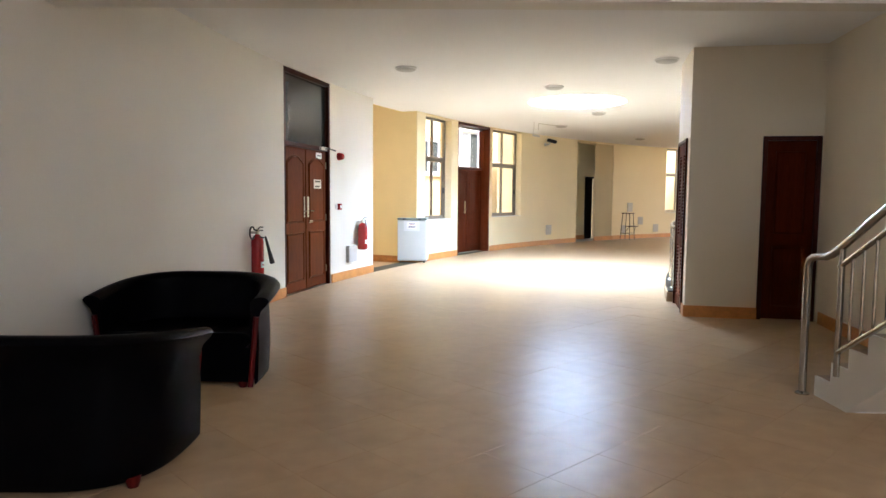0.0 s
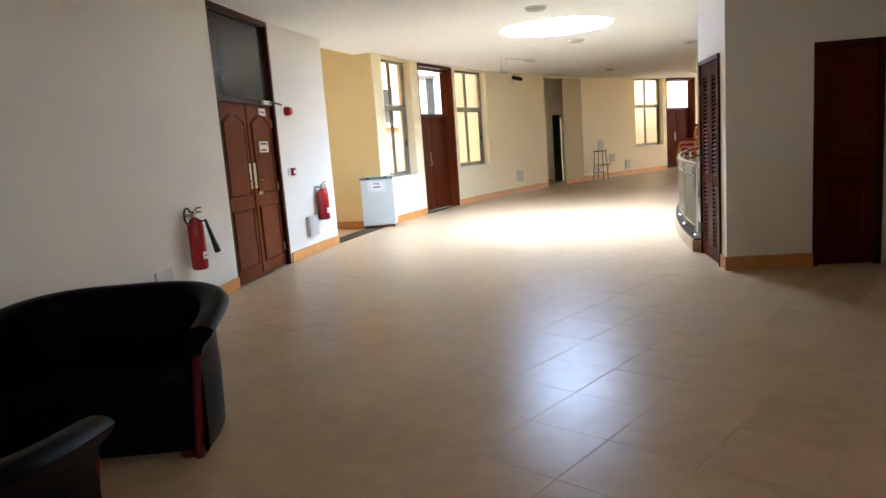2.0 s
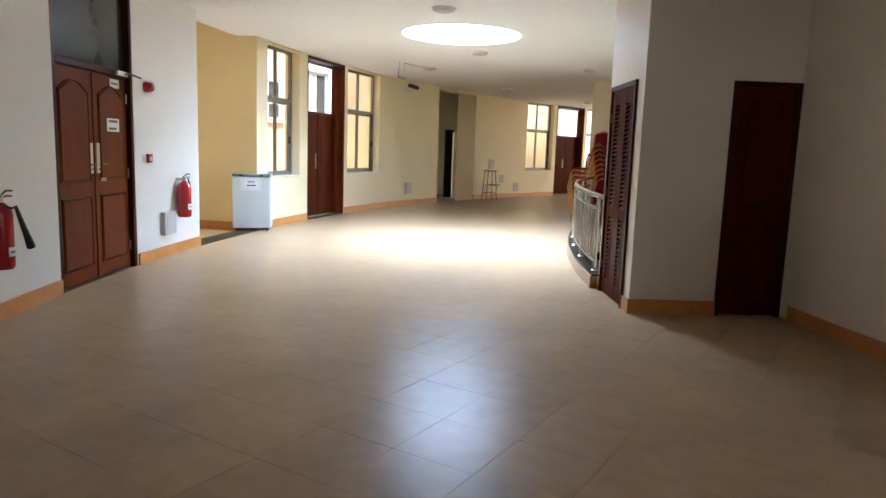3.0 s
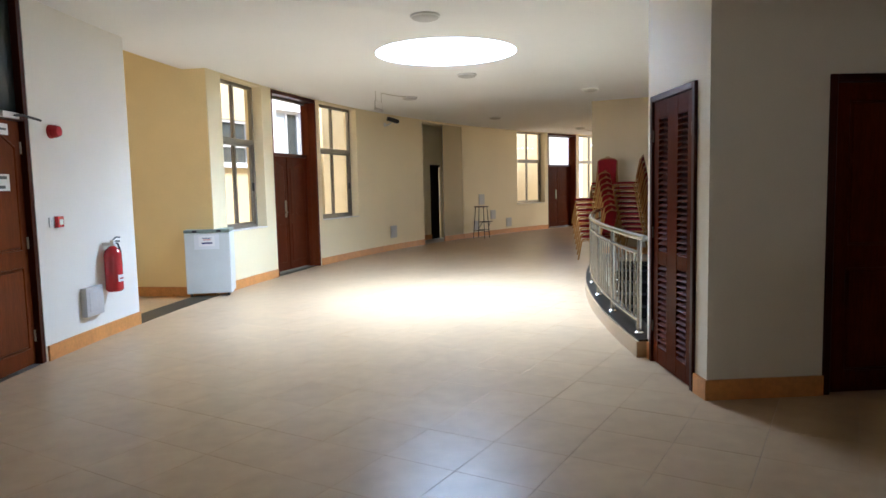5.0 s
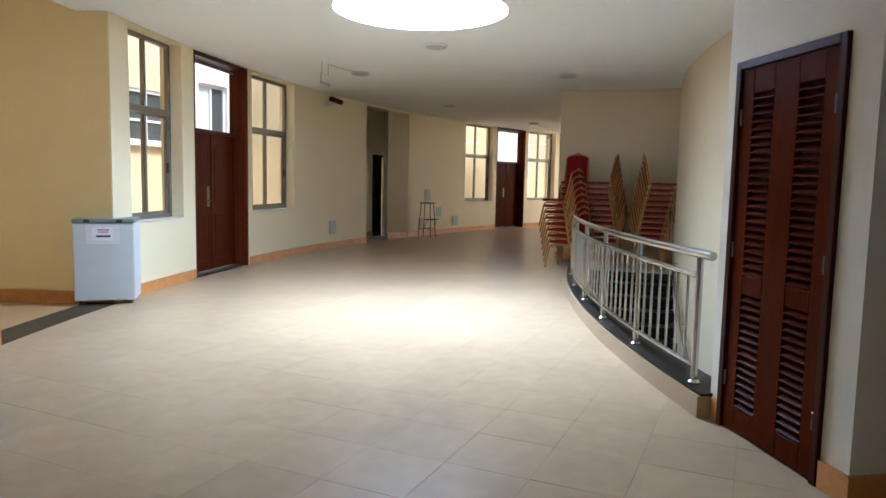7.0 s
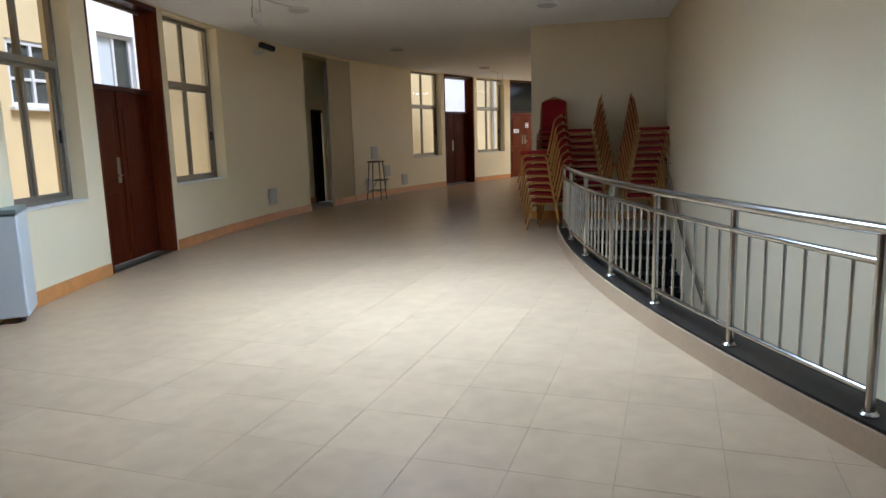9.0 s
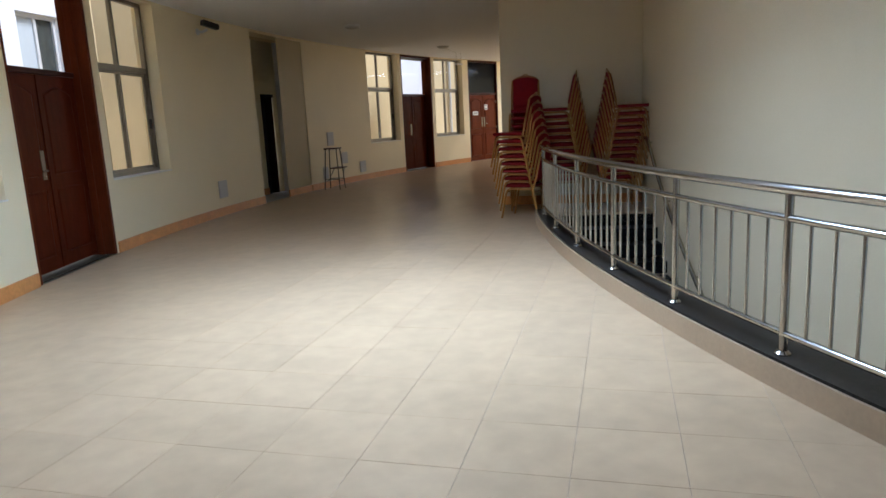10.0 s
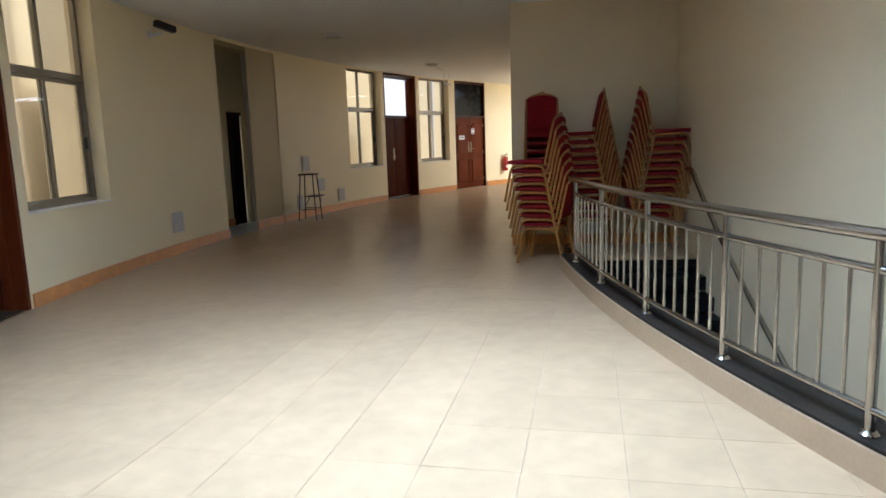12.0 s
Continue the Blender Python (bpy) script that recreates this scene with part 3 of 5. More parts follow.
# louvred cupboard door on the pier
def louvre_door():
    hi, lo = 169.40, 166.70
    w = radians(hi - lo) * R_PIER / 2
    d = thing("door_5", at((hi + lo) / 2, R_PIER, 0.0, 180), "dark mahogany cupboard door with louvred panels", "door", kind="structure")
    H = 2.11
    part("jamb", box(-w, -w + 0.045, -0.018, 0.12, 0, H, 0.004, 1), M_WOODD, d)
    part("jamb", box(w - 0.045, w, -0.018, 0.12, 0, H, 0.004, 1), M_WOODD, d)
    part("head", box(-w + 0.045, w - 0.045, -0.018, 0.12, H - 0.045, H, 0.004, 1), M_WOODD, d)
    wi = w - 0.047
    z0, z1 = 0.012, H - 0.047
    leaf = part("leaf", box(-wi, wi, 0.040, 0.046, z0, z1), M_WOODD, d, "dark backing of the leaf")
    stiles = ((-wi, -wi + 0.105), (-0.098, 0.098), (wi - 0.105, wi))
    for x0, x1 in stiles:
        part("stile", box(x0, x1, 0.0, 0.039, z0, z1, 0.004, 1), M_LOUVRE, leaf)
    bays = ((stiles[0][1], stiles[1][0]), (stiles[1][1], stiles[2][0]))
    rails = ((z0, 0.145), (0.805, 0.912), (z1 - 0.14, z1))
    for bx0, bx1 in bays:
        for r0, r1 in rails:
            part("rail", box(bx0, bx1, 0.001, 0.038, r0, r1, 0.003, 1), M_LOUVRE, leaf)
        for r0, r1 in ((0.145, 0.805), (0.912, z1 - 0.14)):
            n = int((r1 - r0) / 0.042)
            for i in range(n):
                z = r0 + (i + 0.5) * (r1 - r0) / n
                b = box(bx0, bx1, -0.022, 0.022, -0.004, 0.004, 0.002, 1)
                part("slat", b, M_LOUVRE, leaf, m=Matrix.Translation((0, 0.016, z)) @ Matrix.Rotation(radians(38), 4, "X"))
    for s, zz in ((1, (0.3, 1.05, 1.8)), (-1, (0.3, 1.05, 1.8))):
        for z in zz:
            part("hinge", box(s * (wi - 0.01) - 0.008, s * (wi - 0.01) + 0.008, -0.012, 0.0, z - 0.045, z + 0.045, 0.003, 1), M_DARKMETAL, leaf, "dark bronze hinge")


louvre_door()

# narrow dark door in the radial wall
d6 = thing("door_6", mrad, "narrow dark brown panelled door in shade", "door", kind="structure")
d6.matrix_basis = mrad @ Matrix.Translation((0.0, 0.3275, 0)) @ Matrix.Rotation(radians(-90), 4, "Z")
for s in (-1, 1):
    part("jamb", box(min(s * 0.31, s * 0.26), max(s * 0.31, s * 0.26), -0.015, 0.12, 0, 2.11, 0.004, 1), M_WOODD, d6)
part("head", box(-0.26, 0.26, -0.015, 0.12, 2.06, 2.11, 0.004, 1), M_WOODD, d6)
wood_leaf(d6, -0.258, 0.258, 0.01, 0.012, 2.058, M_LOUVRE, 0.0)


# ---- windows ----
def hall_window(name, hi, lo, z0, z1, label):
    mid = (hi + lo) / 2
    w = radians(hi - lo) * R_OUT / 2
    d = thing(name, at(mid, R_OUT, 0), label, "window", kind="structure")
    y0, y1 = 0.15, 0.21
    zt = 2.22
    f = 0.05
    fr = part("window_frame", box(-w, -w + f, y0, y1, z0, z1, 0.003, 1), M_ALU, d)
    part("window_frame", box(w - f, w, y0, y1, z0, z1, 0.003, 1), M_ALU, d)
    part("window_frame", box(-w + f, w - f, y0, y1, z0, z0 + 0.06, 0.003, 1), M_ALU, d)
    part("window_frame", box(-w + f, w - f, y0, y1, z1 - f, z1, 0.003, 1), M_ALU, d)
    part("transom", box(-w + f, w - f, y0 - 0.01, y1, zt - 0.035, zt + 0.035, 0.003, 1), M_ALU, d)
    part("mullion", box(-0.028, 0.028, y0, y1 - 0.01, zt + 0.035, z1 - f, 0.003, 1), M_ALU, d)
    # two sliding sashes below
    for s in (-1, 1):
        x0, x1 = (-w + f, 0.03) if s < 0 else (-0.03, w - f)
        ys = y0 + 0.004 if s < 0 else y0 + 0.032
        sash = part("sash", box(x0, x0 + 0.045, ys, ys + 0.024, z0 + 0.06, zt - 0.035, 0.002, 1), M_ALU, d)
        part("sash_stile", box(x1 - 0.045, x1, ys, ys + 0.024, z0 + 0.06, zt - 0.035, 0.002, 1), M_ALU, sash)
        part("sash_rail", box(x0 + 0.045, x1 - 0.045, ys, ys + 0.024, z0 + 0.06, z0 + 0.10, 0.002, 1), M_ALU, sash)
        part("sash_rail", box(x0 + 0.045, x1 - 0.045, ys, ys + 0.024, zt - 0.075, zt - 0.035, 0.002, 1), M_ALU, sash)
        p = part("pane", box(x0 + 0.04, x1 - 0.04, ys + 0.010, ys + 0.014, z0 + 0.09, zt - 0.07), M_GLASS, sash, "clear glass pane")
        p.visible_shadow = False
        p = part("pane", box(-w + f if s < 0 else 0.028, -0.028 if s < 0 else w - f, y0 + 0.03, y0 + 0.034, zt + 0.035, z1 - f), M_GLASS, d, "clear glass pane")
        p.visible_shadow = False
    part("latch", box(w - f - 0.035, w - f - 0.012, y0 - 0.006, y0 + 0.03, 1.45, 1.58, 0.004, 1), M_BLACK, d)
    part("window_sill", box(-w + 0.001, w + 0.02, -0.02, 0.15, z0 - 0.001, z0 + 0.014, 0.004, 1), M_WHITE, d, "white painted sill")
    return d


hall_window("window_1", 155.85, 152.80, 0.86, 3.10, "grey aluminium sliding window with cream facade outside")
hall_window("window_2", 147.75, 144.07, 0.86, 3.10, "grey aluminium sliding window beside the courtyard door")
hall_window("window_3", 124.85, 121.20, 0.86, 3.11, "grey aluminium sliding window onto a yellow facade")
hall_window("window_4", 116.62, 113.00, 0.86, 3.11, "grey aluminium sliding window with a pipe outside")

# ---- side passage with ochre wall, one step lower ----
ZN = -0.012
structure("floor_passage", arc_box(166.5, 156.6, R_OUT + T_WALL, 26.2, ZN - 0.05, ZN), M_PASSAGE, "beige tiled floor of the side passage", "floor")
structure("threshold_strip", arc_box(161.52, 156.8, R_OUT - 0.02, R_OUT + T_WALL + 0.01, ZN - 0.03, 0.003), M_STRIP, "dark stone threshold strip in the opening", "threshold")
structure("wall_passage_side", box(0, 0.2, T_WALL, 2.2, ZN - 0.05, CEIL + 0.8), M_YELLOW, "ochre yellow painted wall of the side passage", "wall").matrix_basis = at(156.8, R_OUT)
structure("wall_passage_lining", box(-0.004, 0.0, 0.012, T_WALL, ZN, CEIL - 0.002), M_YELLOW, "ochre yellow painted opening edge", "wall").matrix_basis = at(156.8, R_OUT)
structure("baseboard", box(-0.018, -0.005, 0.01, 2.2, ZN, ZN + 0.135), M_SKIRT, "orange-brown tile skirting along the ochre wall", "baseboard").matrix_basis = at(156.8, R_OUT)
structure("wall_passage_far_side", box(-0.2, 0, T_WALL, 2.2, ZN - 0.05, CEIL + 0.8), M_YELLOW, "ochre yellow painted wall of the side passage", "wall").matrix_basis = at(166.4, R_OUT)
bm = bmesh.new()
arc_box(166.4, 163.6, 25.55, 25.75, ZN - 0.05, CEIL + 0.8, bm)
arc_box(163.6, 158.35, 25.55, 25.75, ZN - 0.05, 0.86, bm)
arc_box(163.6, 158.35, 25.55, 25.75, 3.0, CEIL + 0.8, bm)
arc_box(158.35, 156.7, 25.55, 25.75, ZN - 0.05, CEIL + 0.8, bm)
structure("wall_passage_end", bm, M_YELLOW, "ochre yellow painted wall with a window", "wall")
wp = thing("window_5", at(160.975, 25.55), "grey aluminium passage window with bright facade outside", "window", kind="structure")
for x0, x1, z0, z1 in ((-1.17, -1.12, 0.86, 3.0), (1.12, 1.17, 0.86, 3.0), (-1.12, 1.12, 0.86, 0.92), (-1.12, 1.12, 2.95, 3.0), (-1.12, 1.12, 2.18, 2.25), (-0.03, 0.03, 0.92, 2.18), (-0.03, 0.03, 2.25, 2.95)):
    part("window_frame", box(x0, x1, 0.06, 0.12, z0, z1, 0.003, 1), M_ALU, wp)
part("pane", box(-1.12, 1.12, 0.13, 0.134, 0.9, 2.97), M_GLASS, wp, "clear glass pane").visible_shadow = False

# ---- recess with a dark door ----
structure("recess_floor", arc_box(136.9, 131.6, R_OUT, 26.6, -0.06, -0.001), M_RECESSTILE, "grey tiled floor of the recess", "floor")
structure("wall_recess_left", box(-0.15, 0, T_WALL, 3.05, -0.1, 5.2), M_FACADE, "grey-white side wall of the recess", "wall").matrix_basis = at(136.70, R_OUT)
bm = bmesh.new()
arc_box(136.75, 132.95, 24.32, 24.47, -0.1, CEIL, bm)
arc_box(132.95, 131.9, 24.32, 24.47, 2.06, CEIL, bm)
arc_box(131.9, 131.2, 24.32, 24.47, -0.1, CEIL, bm)
structure("wall_recess_back", bm, M_CREAM, "cream back wall of the recess", "wall")
structure("baseboard", arc_box(136.7, 133.0, 24.30, 24.318, 0, 0.135), M_SKIRT, "orange-brown tile skirting in the recess", "baseboard")
structure("wall_recess_right", box(0, 0.15, T_WALL + 0.01, 2.7, -0.1, CEIL), M_FACADEW, "grey-white side wall of the recess", "wall").matrix_basis = at(131.5, R_OUT)
structure("wall_recess_beyond", arc_box(136.65, 131.5, 26.4, 26.55, -0.1, CEIL), M_FACADEW, "pale grey wall beyond the recess door", "wall")
# panel coloured darker than the wall beside it, to stand for shade
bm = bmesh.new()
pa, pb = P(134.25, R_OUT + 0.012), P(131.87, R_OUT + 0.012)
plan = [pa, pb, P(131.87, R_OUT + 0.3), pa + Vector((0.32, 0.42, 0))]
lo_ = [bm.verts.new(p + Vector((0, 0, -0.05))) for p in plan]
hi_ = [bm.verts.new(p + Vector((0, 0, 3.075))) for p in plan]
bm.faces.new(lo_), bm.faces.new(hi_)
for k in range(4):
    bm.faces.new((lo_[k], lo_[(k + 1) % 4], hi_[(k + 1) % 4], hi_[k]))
structure("wall_recess_panel", bm, M_PANELSHADE, "beige wall panel closing part of the recess, shade in its colour", "wall")
structure("baseboard", arc_box(134.25, 131.90, R_OUT - 0.010, R_OUT + 0.011, 0, 0.135), M_SKIRT, "orange-brown tile skirting on the panel", "baseboard")
d7 = thing("door_7", at(132.92, 24.32), "black-brown door standing open in the recess", "door", kind="structure")
part("jamb", box(-0.03, 0.06, -0.03, 0.16, 0, 2.06, 0.004, 1), M_BLACKWOOD, d7)
part("head", box(0.06, 0.43, -0.03, 0.16, 2.0, 2.06, 0.004, 1), M_BLACKWOOD, d7)
leaf = part("leaf", box(0, 0.045, -0.21, -0.02, 0.012, 2.0, 0.003, 1), M_BLACKWOOD, d7, "black-brown open leaf", m=Matrix.Translation((0.06, 0.0, 0)) @ Matrix.Rotation(radians(62), 4, "Z"))



# ---- outside: courtyard and facade opposite ----
structure("courtyard_ground", arc_box(185, 90, R_OUT + T_WALL, 60, -0.25, -0.02, step=3), M_YARD, "grey concrete courtyard paving", "ground")
FAC = 27.0
bm = bmesh.new()
for hi, lo in ((172, 144.5), (142.2, 141.6), (137.6, 92)):
    arc_box(hi, lo, FAC, FAC + 0.3, -0.2, 6.2, bm)
arc_box(144.5, 142.2, FAC, FAC + 0.3, -0.2, 2.06, bm)
arc_box(144.5, 142.2, FAC, FAC + 0.3, 3.12, 6.2, bm)
structure("facade_cream", bm, M_FACADE, "cream rendered facade across the courtyard", "facade", True)
bm = bmesh.new()
for hi, lo in ((141.6, 140.1), (138.0, 137.6)):
    arc_box(hi, lo, FAC - 0.05, FAC + 0.3, -0.2, 6.2, bm)
arc_box(140.1, 138.0, FAC - 0.05, FAC + 0.3, -0.2, 2.2, bm)
arc_box(140.1, 138.0, FAC - 0.05, FAC + 0.3, 3.5, 6.2, bm)
structure("facade_white", bm, M_FACADEW, "white rendered facade bay across the courtyard", "facade", True)


# added white panel that catches sun, so the far fanlight looks bright
structure("fanlight_white_panel", arc_box(114.9, 110.9, 25.5, 25.65, -0.2, 4.6), M_FACADEW, "added white panel outside the far door, brightening its fanlight", "wall", True)


def facade_window(name, hi, lo, z0, z1, label, pale_left=False):
    mid = (hi + lo) / 2
    w = radians(hi - lo) * FAC / 2
    d = thing(name, at(mid, FAC), label, "window", kind="structure")
    for x0, x1, a, b_ in ((-w, -w + 0.07, z0, z1), (w - 0.07, w, z0, z1), (-w + 0.07, w - 0.07, z0, z0 + 0.07), (-w + 0.07, w - 0.07, z1 - 0.07, z1), (-0.03, 0.03, z0 + 0.07, z1 - 0.07)):
        part("window_frame", box(x0, x1, 0.02, 0.09, a, b_, 0.004, 1), M_PLASTIC, d, "white frame")
    # the left pane can be given a pale colour
    for x0, x1 in ((-w + 0.07, -0.03), (0.03, w - 0.07)):
        part("pane", box(x0, x1, 0.06, 0.07, z0 + 0.07, z1 - 0.07), M_PALEPANE if pale_left and x0 < 0 else M_PANE, d, "pale blue-white pane" if pale_left and x0 < 0 else "dark reflecting pane")
    zb = z0 + (z1 - z0) * 0.42
    for x0, x1 in ((-w + 0.07, -0.03), (0.03, w - 0.07)):
        if not pale_left:
            part("glazing_bar", box(x0, x1, 0.035, 0.059, zb - 0.025, zb + 0.025, 0.003, 1), M_PLASTIC, d, "white bar")
    part("window_sill", box(-w - 0.06, w + 0.06, -0.10, 0.02, z0 - 0.06, z0, 0.006, 1), M_PLASTIC, d, "white sill")


facade_window("window_6", 144.5, 142.2, 2.06, 3.12, "white-framed window with dark panes across the courtyard")
facade_window("window_7", 140.1, 138.0, 2.2, 3.5, "white-framed window in the white facade bay", True)
for a in (105.2, 134.2):
    dp = thing("drainpipe", at(a, FAC - 0.08, -0.05), "grey plastic drainpipe down the facade", "pipe")
    pipe = part("pipe", tube([(0, 0, 0.0), (0, 0, 6.0)], 0.05, 10), M_PIPE, dp, smooth=True)
    for z in (0.8, 2.4, 4.0):
        part("bracket", box(-0.07, 0.07, 0.0, 0.08, z - 0.02, z + 0.02), M_PIPE, dp)


# ---- railing along the stairwell ----
rail = thing("railing", Matrix(), "curved stainless steel railing with thin balusters on a kerb", "railing")
POSTS = [165.72, 162.45, 159.23, 156.02, 152.83, 149.56, 146.30]
A_R1 = 145.3


def arc_pts(a0, a1, r, z, n):
    return [P(a0 + (a1 - a0) * i / n, r, z) for i in range(n + 1)]


part("top_rail", tube(arc_pts(166.2, A_R1, R_RAIL, 0.985, 60), 0.028, 12), M_STEEL, rail, smooth=True)
part("middle_rail", tube(arc_pts(POSTS[0], POSTS[-1], R_RAIL, 0.845, 60), 0.019, 10), M_STEEL, rail, smooth=True)
part("bottom_rail", tube(arc_pts(POSTS[0], POSTS[-1], R_RAIL, 0.262, 60), 0.019, 10), M_STEEL, rail, smooth=True)
for i, a in enumerate(POSTS):
    q = P(a, R_RAIL)
    post = part("post", tube([(q.x, q.y, 0.15), (q.x, q.y, 0.975)], 0.0215, 12), M_STEEL, rail, smooth=True)
    part("flange", lathe([(0.0, 0.150), (0.040, 0.150), (0.040, 0.157), (0.029, 0.170), (0.023, 0.172)], 16, origin=(q.x, q.y, 0.002)), M_STEEL, post, smooth=True)
    if i + 1 < len(POSTS):
        for k in range(1, 7):
            b = a + (POSTS[i + 1] - a) * k / 7
            e = P(b, R_RAIL)
            part("baluster", tube([(e.x, e.y, 0.262), (e.x, e.y, 0.845)], 0.0095, 8), M_STEEL, rail, smooth=True)

# handrail on the stairwell wall
hr = thing("wall_handrail", Matrix(), "steel handrail sloping down the stairwell wall", "handrail")
pts = [P(142.2, R_W2 + 0.075, 1.0), P(142.9, R_W2 + 0.075, 1.0)] + [P(142.9 + i * 0.9, R_W2 + 0.075, 1.0 - 0.178 * i) for i in range(1, 17)]
part("rail", tube(pts, 0.024, 10), M_STEEL, hr, smooth=True)
for i in (0, 4, 8, 12):
    a = 142.7 + i * 0.9
    z = 1.0 - 0.178 * max(0, i - 0.2)
    part("bracket", tube([P(a, R_W2 - 0.002, z - 0.06), P(a, R_W2 + 0.06, z - 0.06), P(a, R_W2 + 0.075, z - 0.02)], 0.009, 8), M_STEEL, hr, smooth=True)


# ---- stacked banquet chairs ----
def banquet_chair():
    """Faces +x, origin on the floor under the seat's centre."""
    c = thing("banquet_chair", Matrix(), "gold-framed banquet chair with red padded seat and back, stacked", "chair", "stacked banquet chairs")
    part("seat", box(-0.20, 0.235, -0.19, 0.19, 0.422, 0.466, 0.019, 3), M_FABRIC, c, smooth=True)
    # back pad with an arched top, leaning backwards
    b = bmesh.new()
    prof = []
    n = 8
    for i in range(n + 1):
        u = i / n
        prof.append((-0.185 + 0.37 * u, 0.90 + 0.035 * math.sin(math.pi * u)))
    low = 0.52
    lean = lambda z: -0.225 - (z - 0.45) * 0.22
    def ring(off, inset):
        pts = [(-0.17 + inset, low + inset), (0.17 - inset, low + inset)] + [(y * (1 - inset * 4), z - inset) for y, z in reversed(prof)]
        return [b.verts.new((lean(z) + off, y, z)) for y, z in pts]
    r0, r1, r2, r3 = ring(-0.018, 0.012), ring(-0.010, 0.0), ring(0.014, 0.0), ring(0.026, 0.014)
    for p, q in ((r0, r1), (r1, r2), (r2, r3)):
        for k in range(len(p)):
            j = (k + 1) % len(p)
            b.faces.new((p[k], p[j], q[j], q[k]))
    b.faces.new(r0[::-1])
    b.faces.new(r3)
    part("backrest", b, M_FABRIC, c, "red padded back", smooth=True)
    # back frame: one bent tube up and over
    pts = [(-0.22, -0.205, 0.42), (lean(0.60), -0.200, 0.60), (lean(0.88), -0.192, 0.88)]
    for i in range(1, 8):
        u = i / 8
        pts.append((lean(0.93), -0.192 + 0.384 * u, 0.90 + 0.05 * math.sin(math.pi * u)))
    pts += [(lean(0.88), 0.192, 0.88), (lean(0.60), 0.200, 0.60), (-0.22, 0.205, 0.42)]
    part("back_frame", tube(pts, 0.0135, 6), M_GOLD, c, smooth=True)
    part("handhold", tube([(lean(0.955), -0.05, 0.948), (lean(0.975), -0.02, 0.975), (lean(0.975), 0.02, 0.975), (lean(0.955), 0.05, 0.948)], 0.008, 6), M_GOLD, c, smooth=True)
    for s in (-1, 1):
        # front leg and rear leg meet in a hoop with rounded shoulders
        part("front_leg", tube([(0.255, s * 0.222, 0.0), (0.185, s * 0.212, 0.345), (0.165, s * 0.21, 0.385), (0.125, s * 0.209, 0.405)], 0.0155, 6), M_GOLD, c, smooth=True)
        part("rear_leg", tube([(-0.285, s * 0.222, 0.0), (-0.215, s * 0.212, 0.345), (-0.195, s * 0.21, 0.385), (-0.155, s * 0.209, 0.405)], 0.0155, 6), M_GOLD, c, smooth=True)
        part("side_rail", tube([(0.125, s * 0.209, 0.405), (-0.155, s * 0.209, 0.405)], 0.0155, 6), M_GOLD, c, smooth=True)
    part("front_rail", tube([(0.18, -0.21, 0.36), (0.18, 0.21, 0.36)], 0.010, 6), M_GOLD, c, smooth=True)
    part("rear_rail", tube([(-0.21, -0.21, 0.36), (-0.21, 0.21, 0.36)], 0.010, 6), M_GOLD, c, smooth=True)
    return c


def facing(x, y, dx, dy, z=0.0):
    return pose(x, y, z, 0, 0, math.degrees(math.atan2(dy, dx)))


def chair_stack(first, x, y, dx, dy, count, pitch=0.1, creep=0.020):
    d = Vector((dx, dy)).normalized()
    for i in range(count):
        m = facing(x + d.x * creep * i, y + d.y * creep * i, d.x, d.y, pitch * i) @ Matrix.Rotation(radians(random.uniform(-1.2, 1.2)), 4, "Z")
        if first is None:
            first = banquet_chair()
            first.matrix_basis = m
        else:
            copy_thing(first, m)
    return first


rd = lambda a: (math.cos(radians(a)), math.sin(radians(a)))
chl, chr_ = Vector((5.98, 15.07)), Vector((6.24, 14.60))
fd = (chl - chr_).normalized()
away = Vector((-fd.y, fd.x)) if Vector((-fd.y, fd.x)).dot(Vector((1, 1))) > 0 else Vector((fd.y, -fd.x))
base = (chl + chr_) / 2 + away * 0.22
chair0 = chair_stack(None, base.x, base.y, fd.x, fd.y, 8)
o, t_ = Vector(rd(141.2)), Vector((math.cos(radians(231.2)), math.sin(radians(231.2))))
pB = P(141.1, 17.98)
chair_stack(chair0, pB.x, pB.y, o.x, o.y, 11)
pC = P(141.1, 17.28)
chair_stack(chair0, pC.x, pC.y, -o.x, -o.y, 11)
pA = P(140.9, 18.58)
chair_stack(chair0, pA.x, pA.y, t_.x, t_.y, 11, creep=0.012)


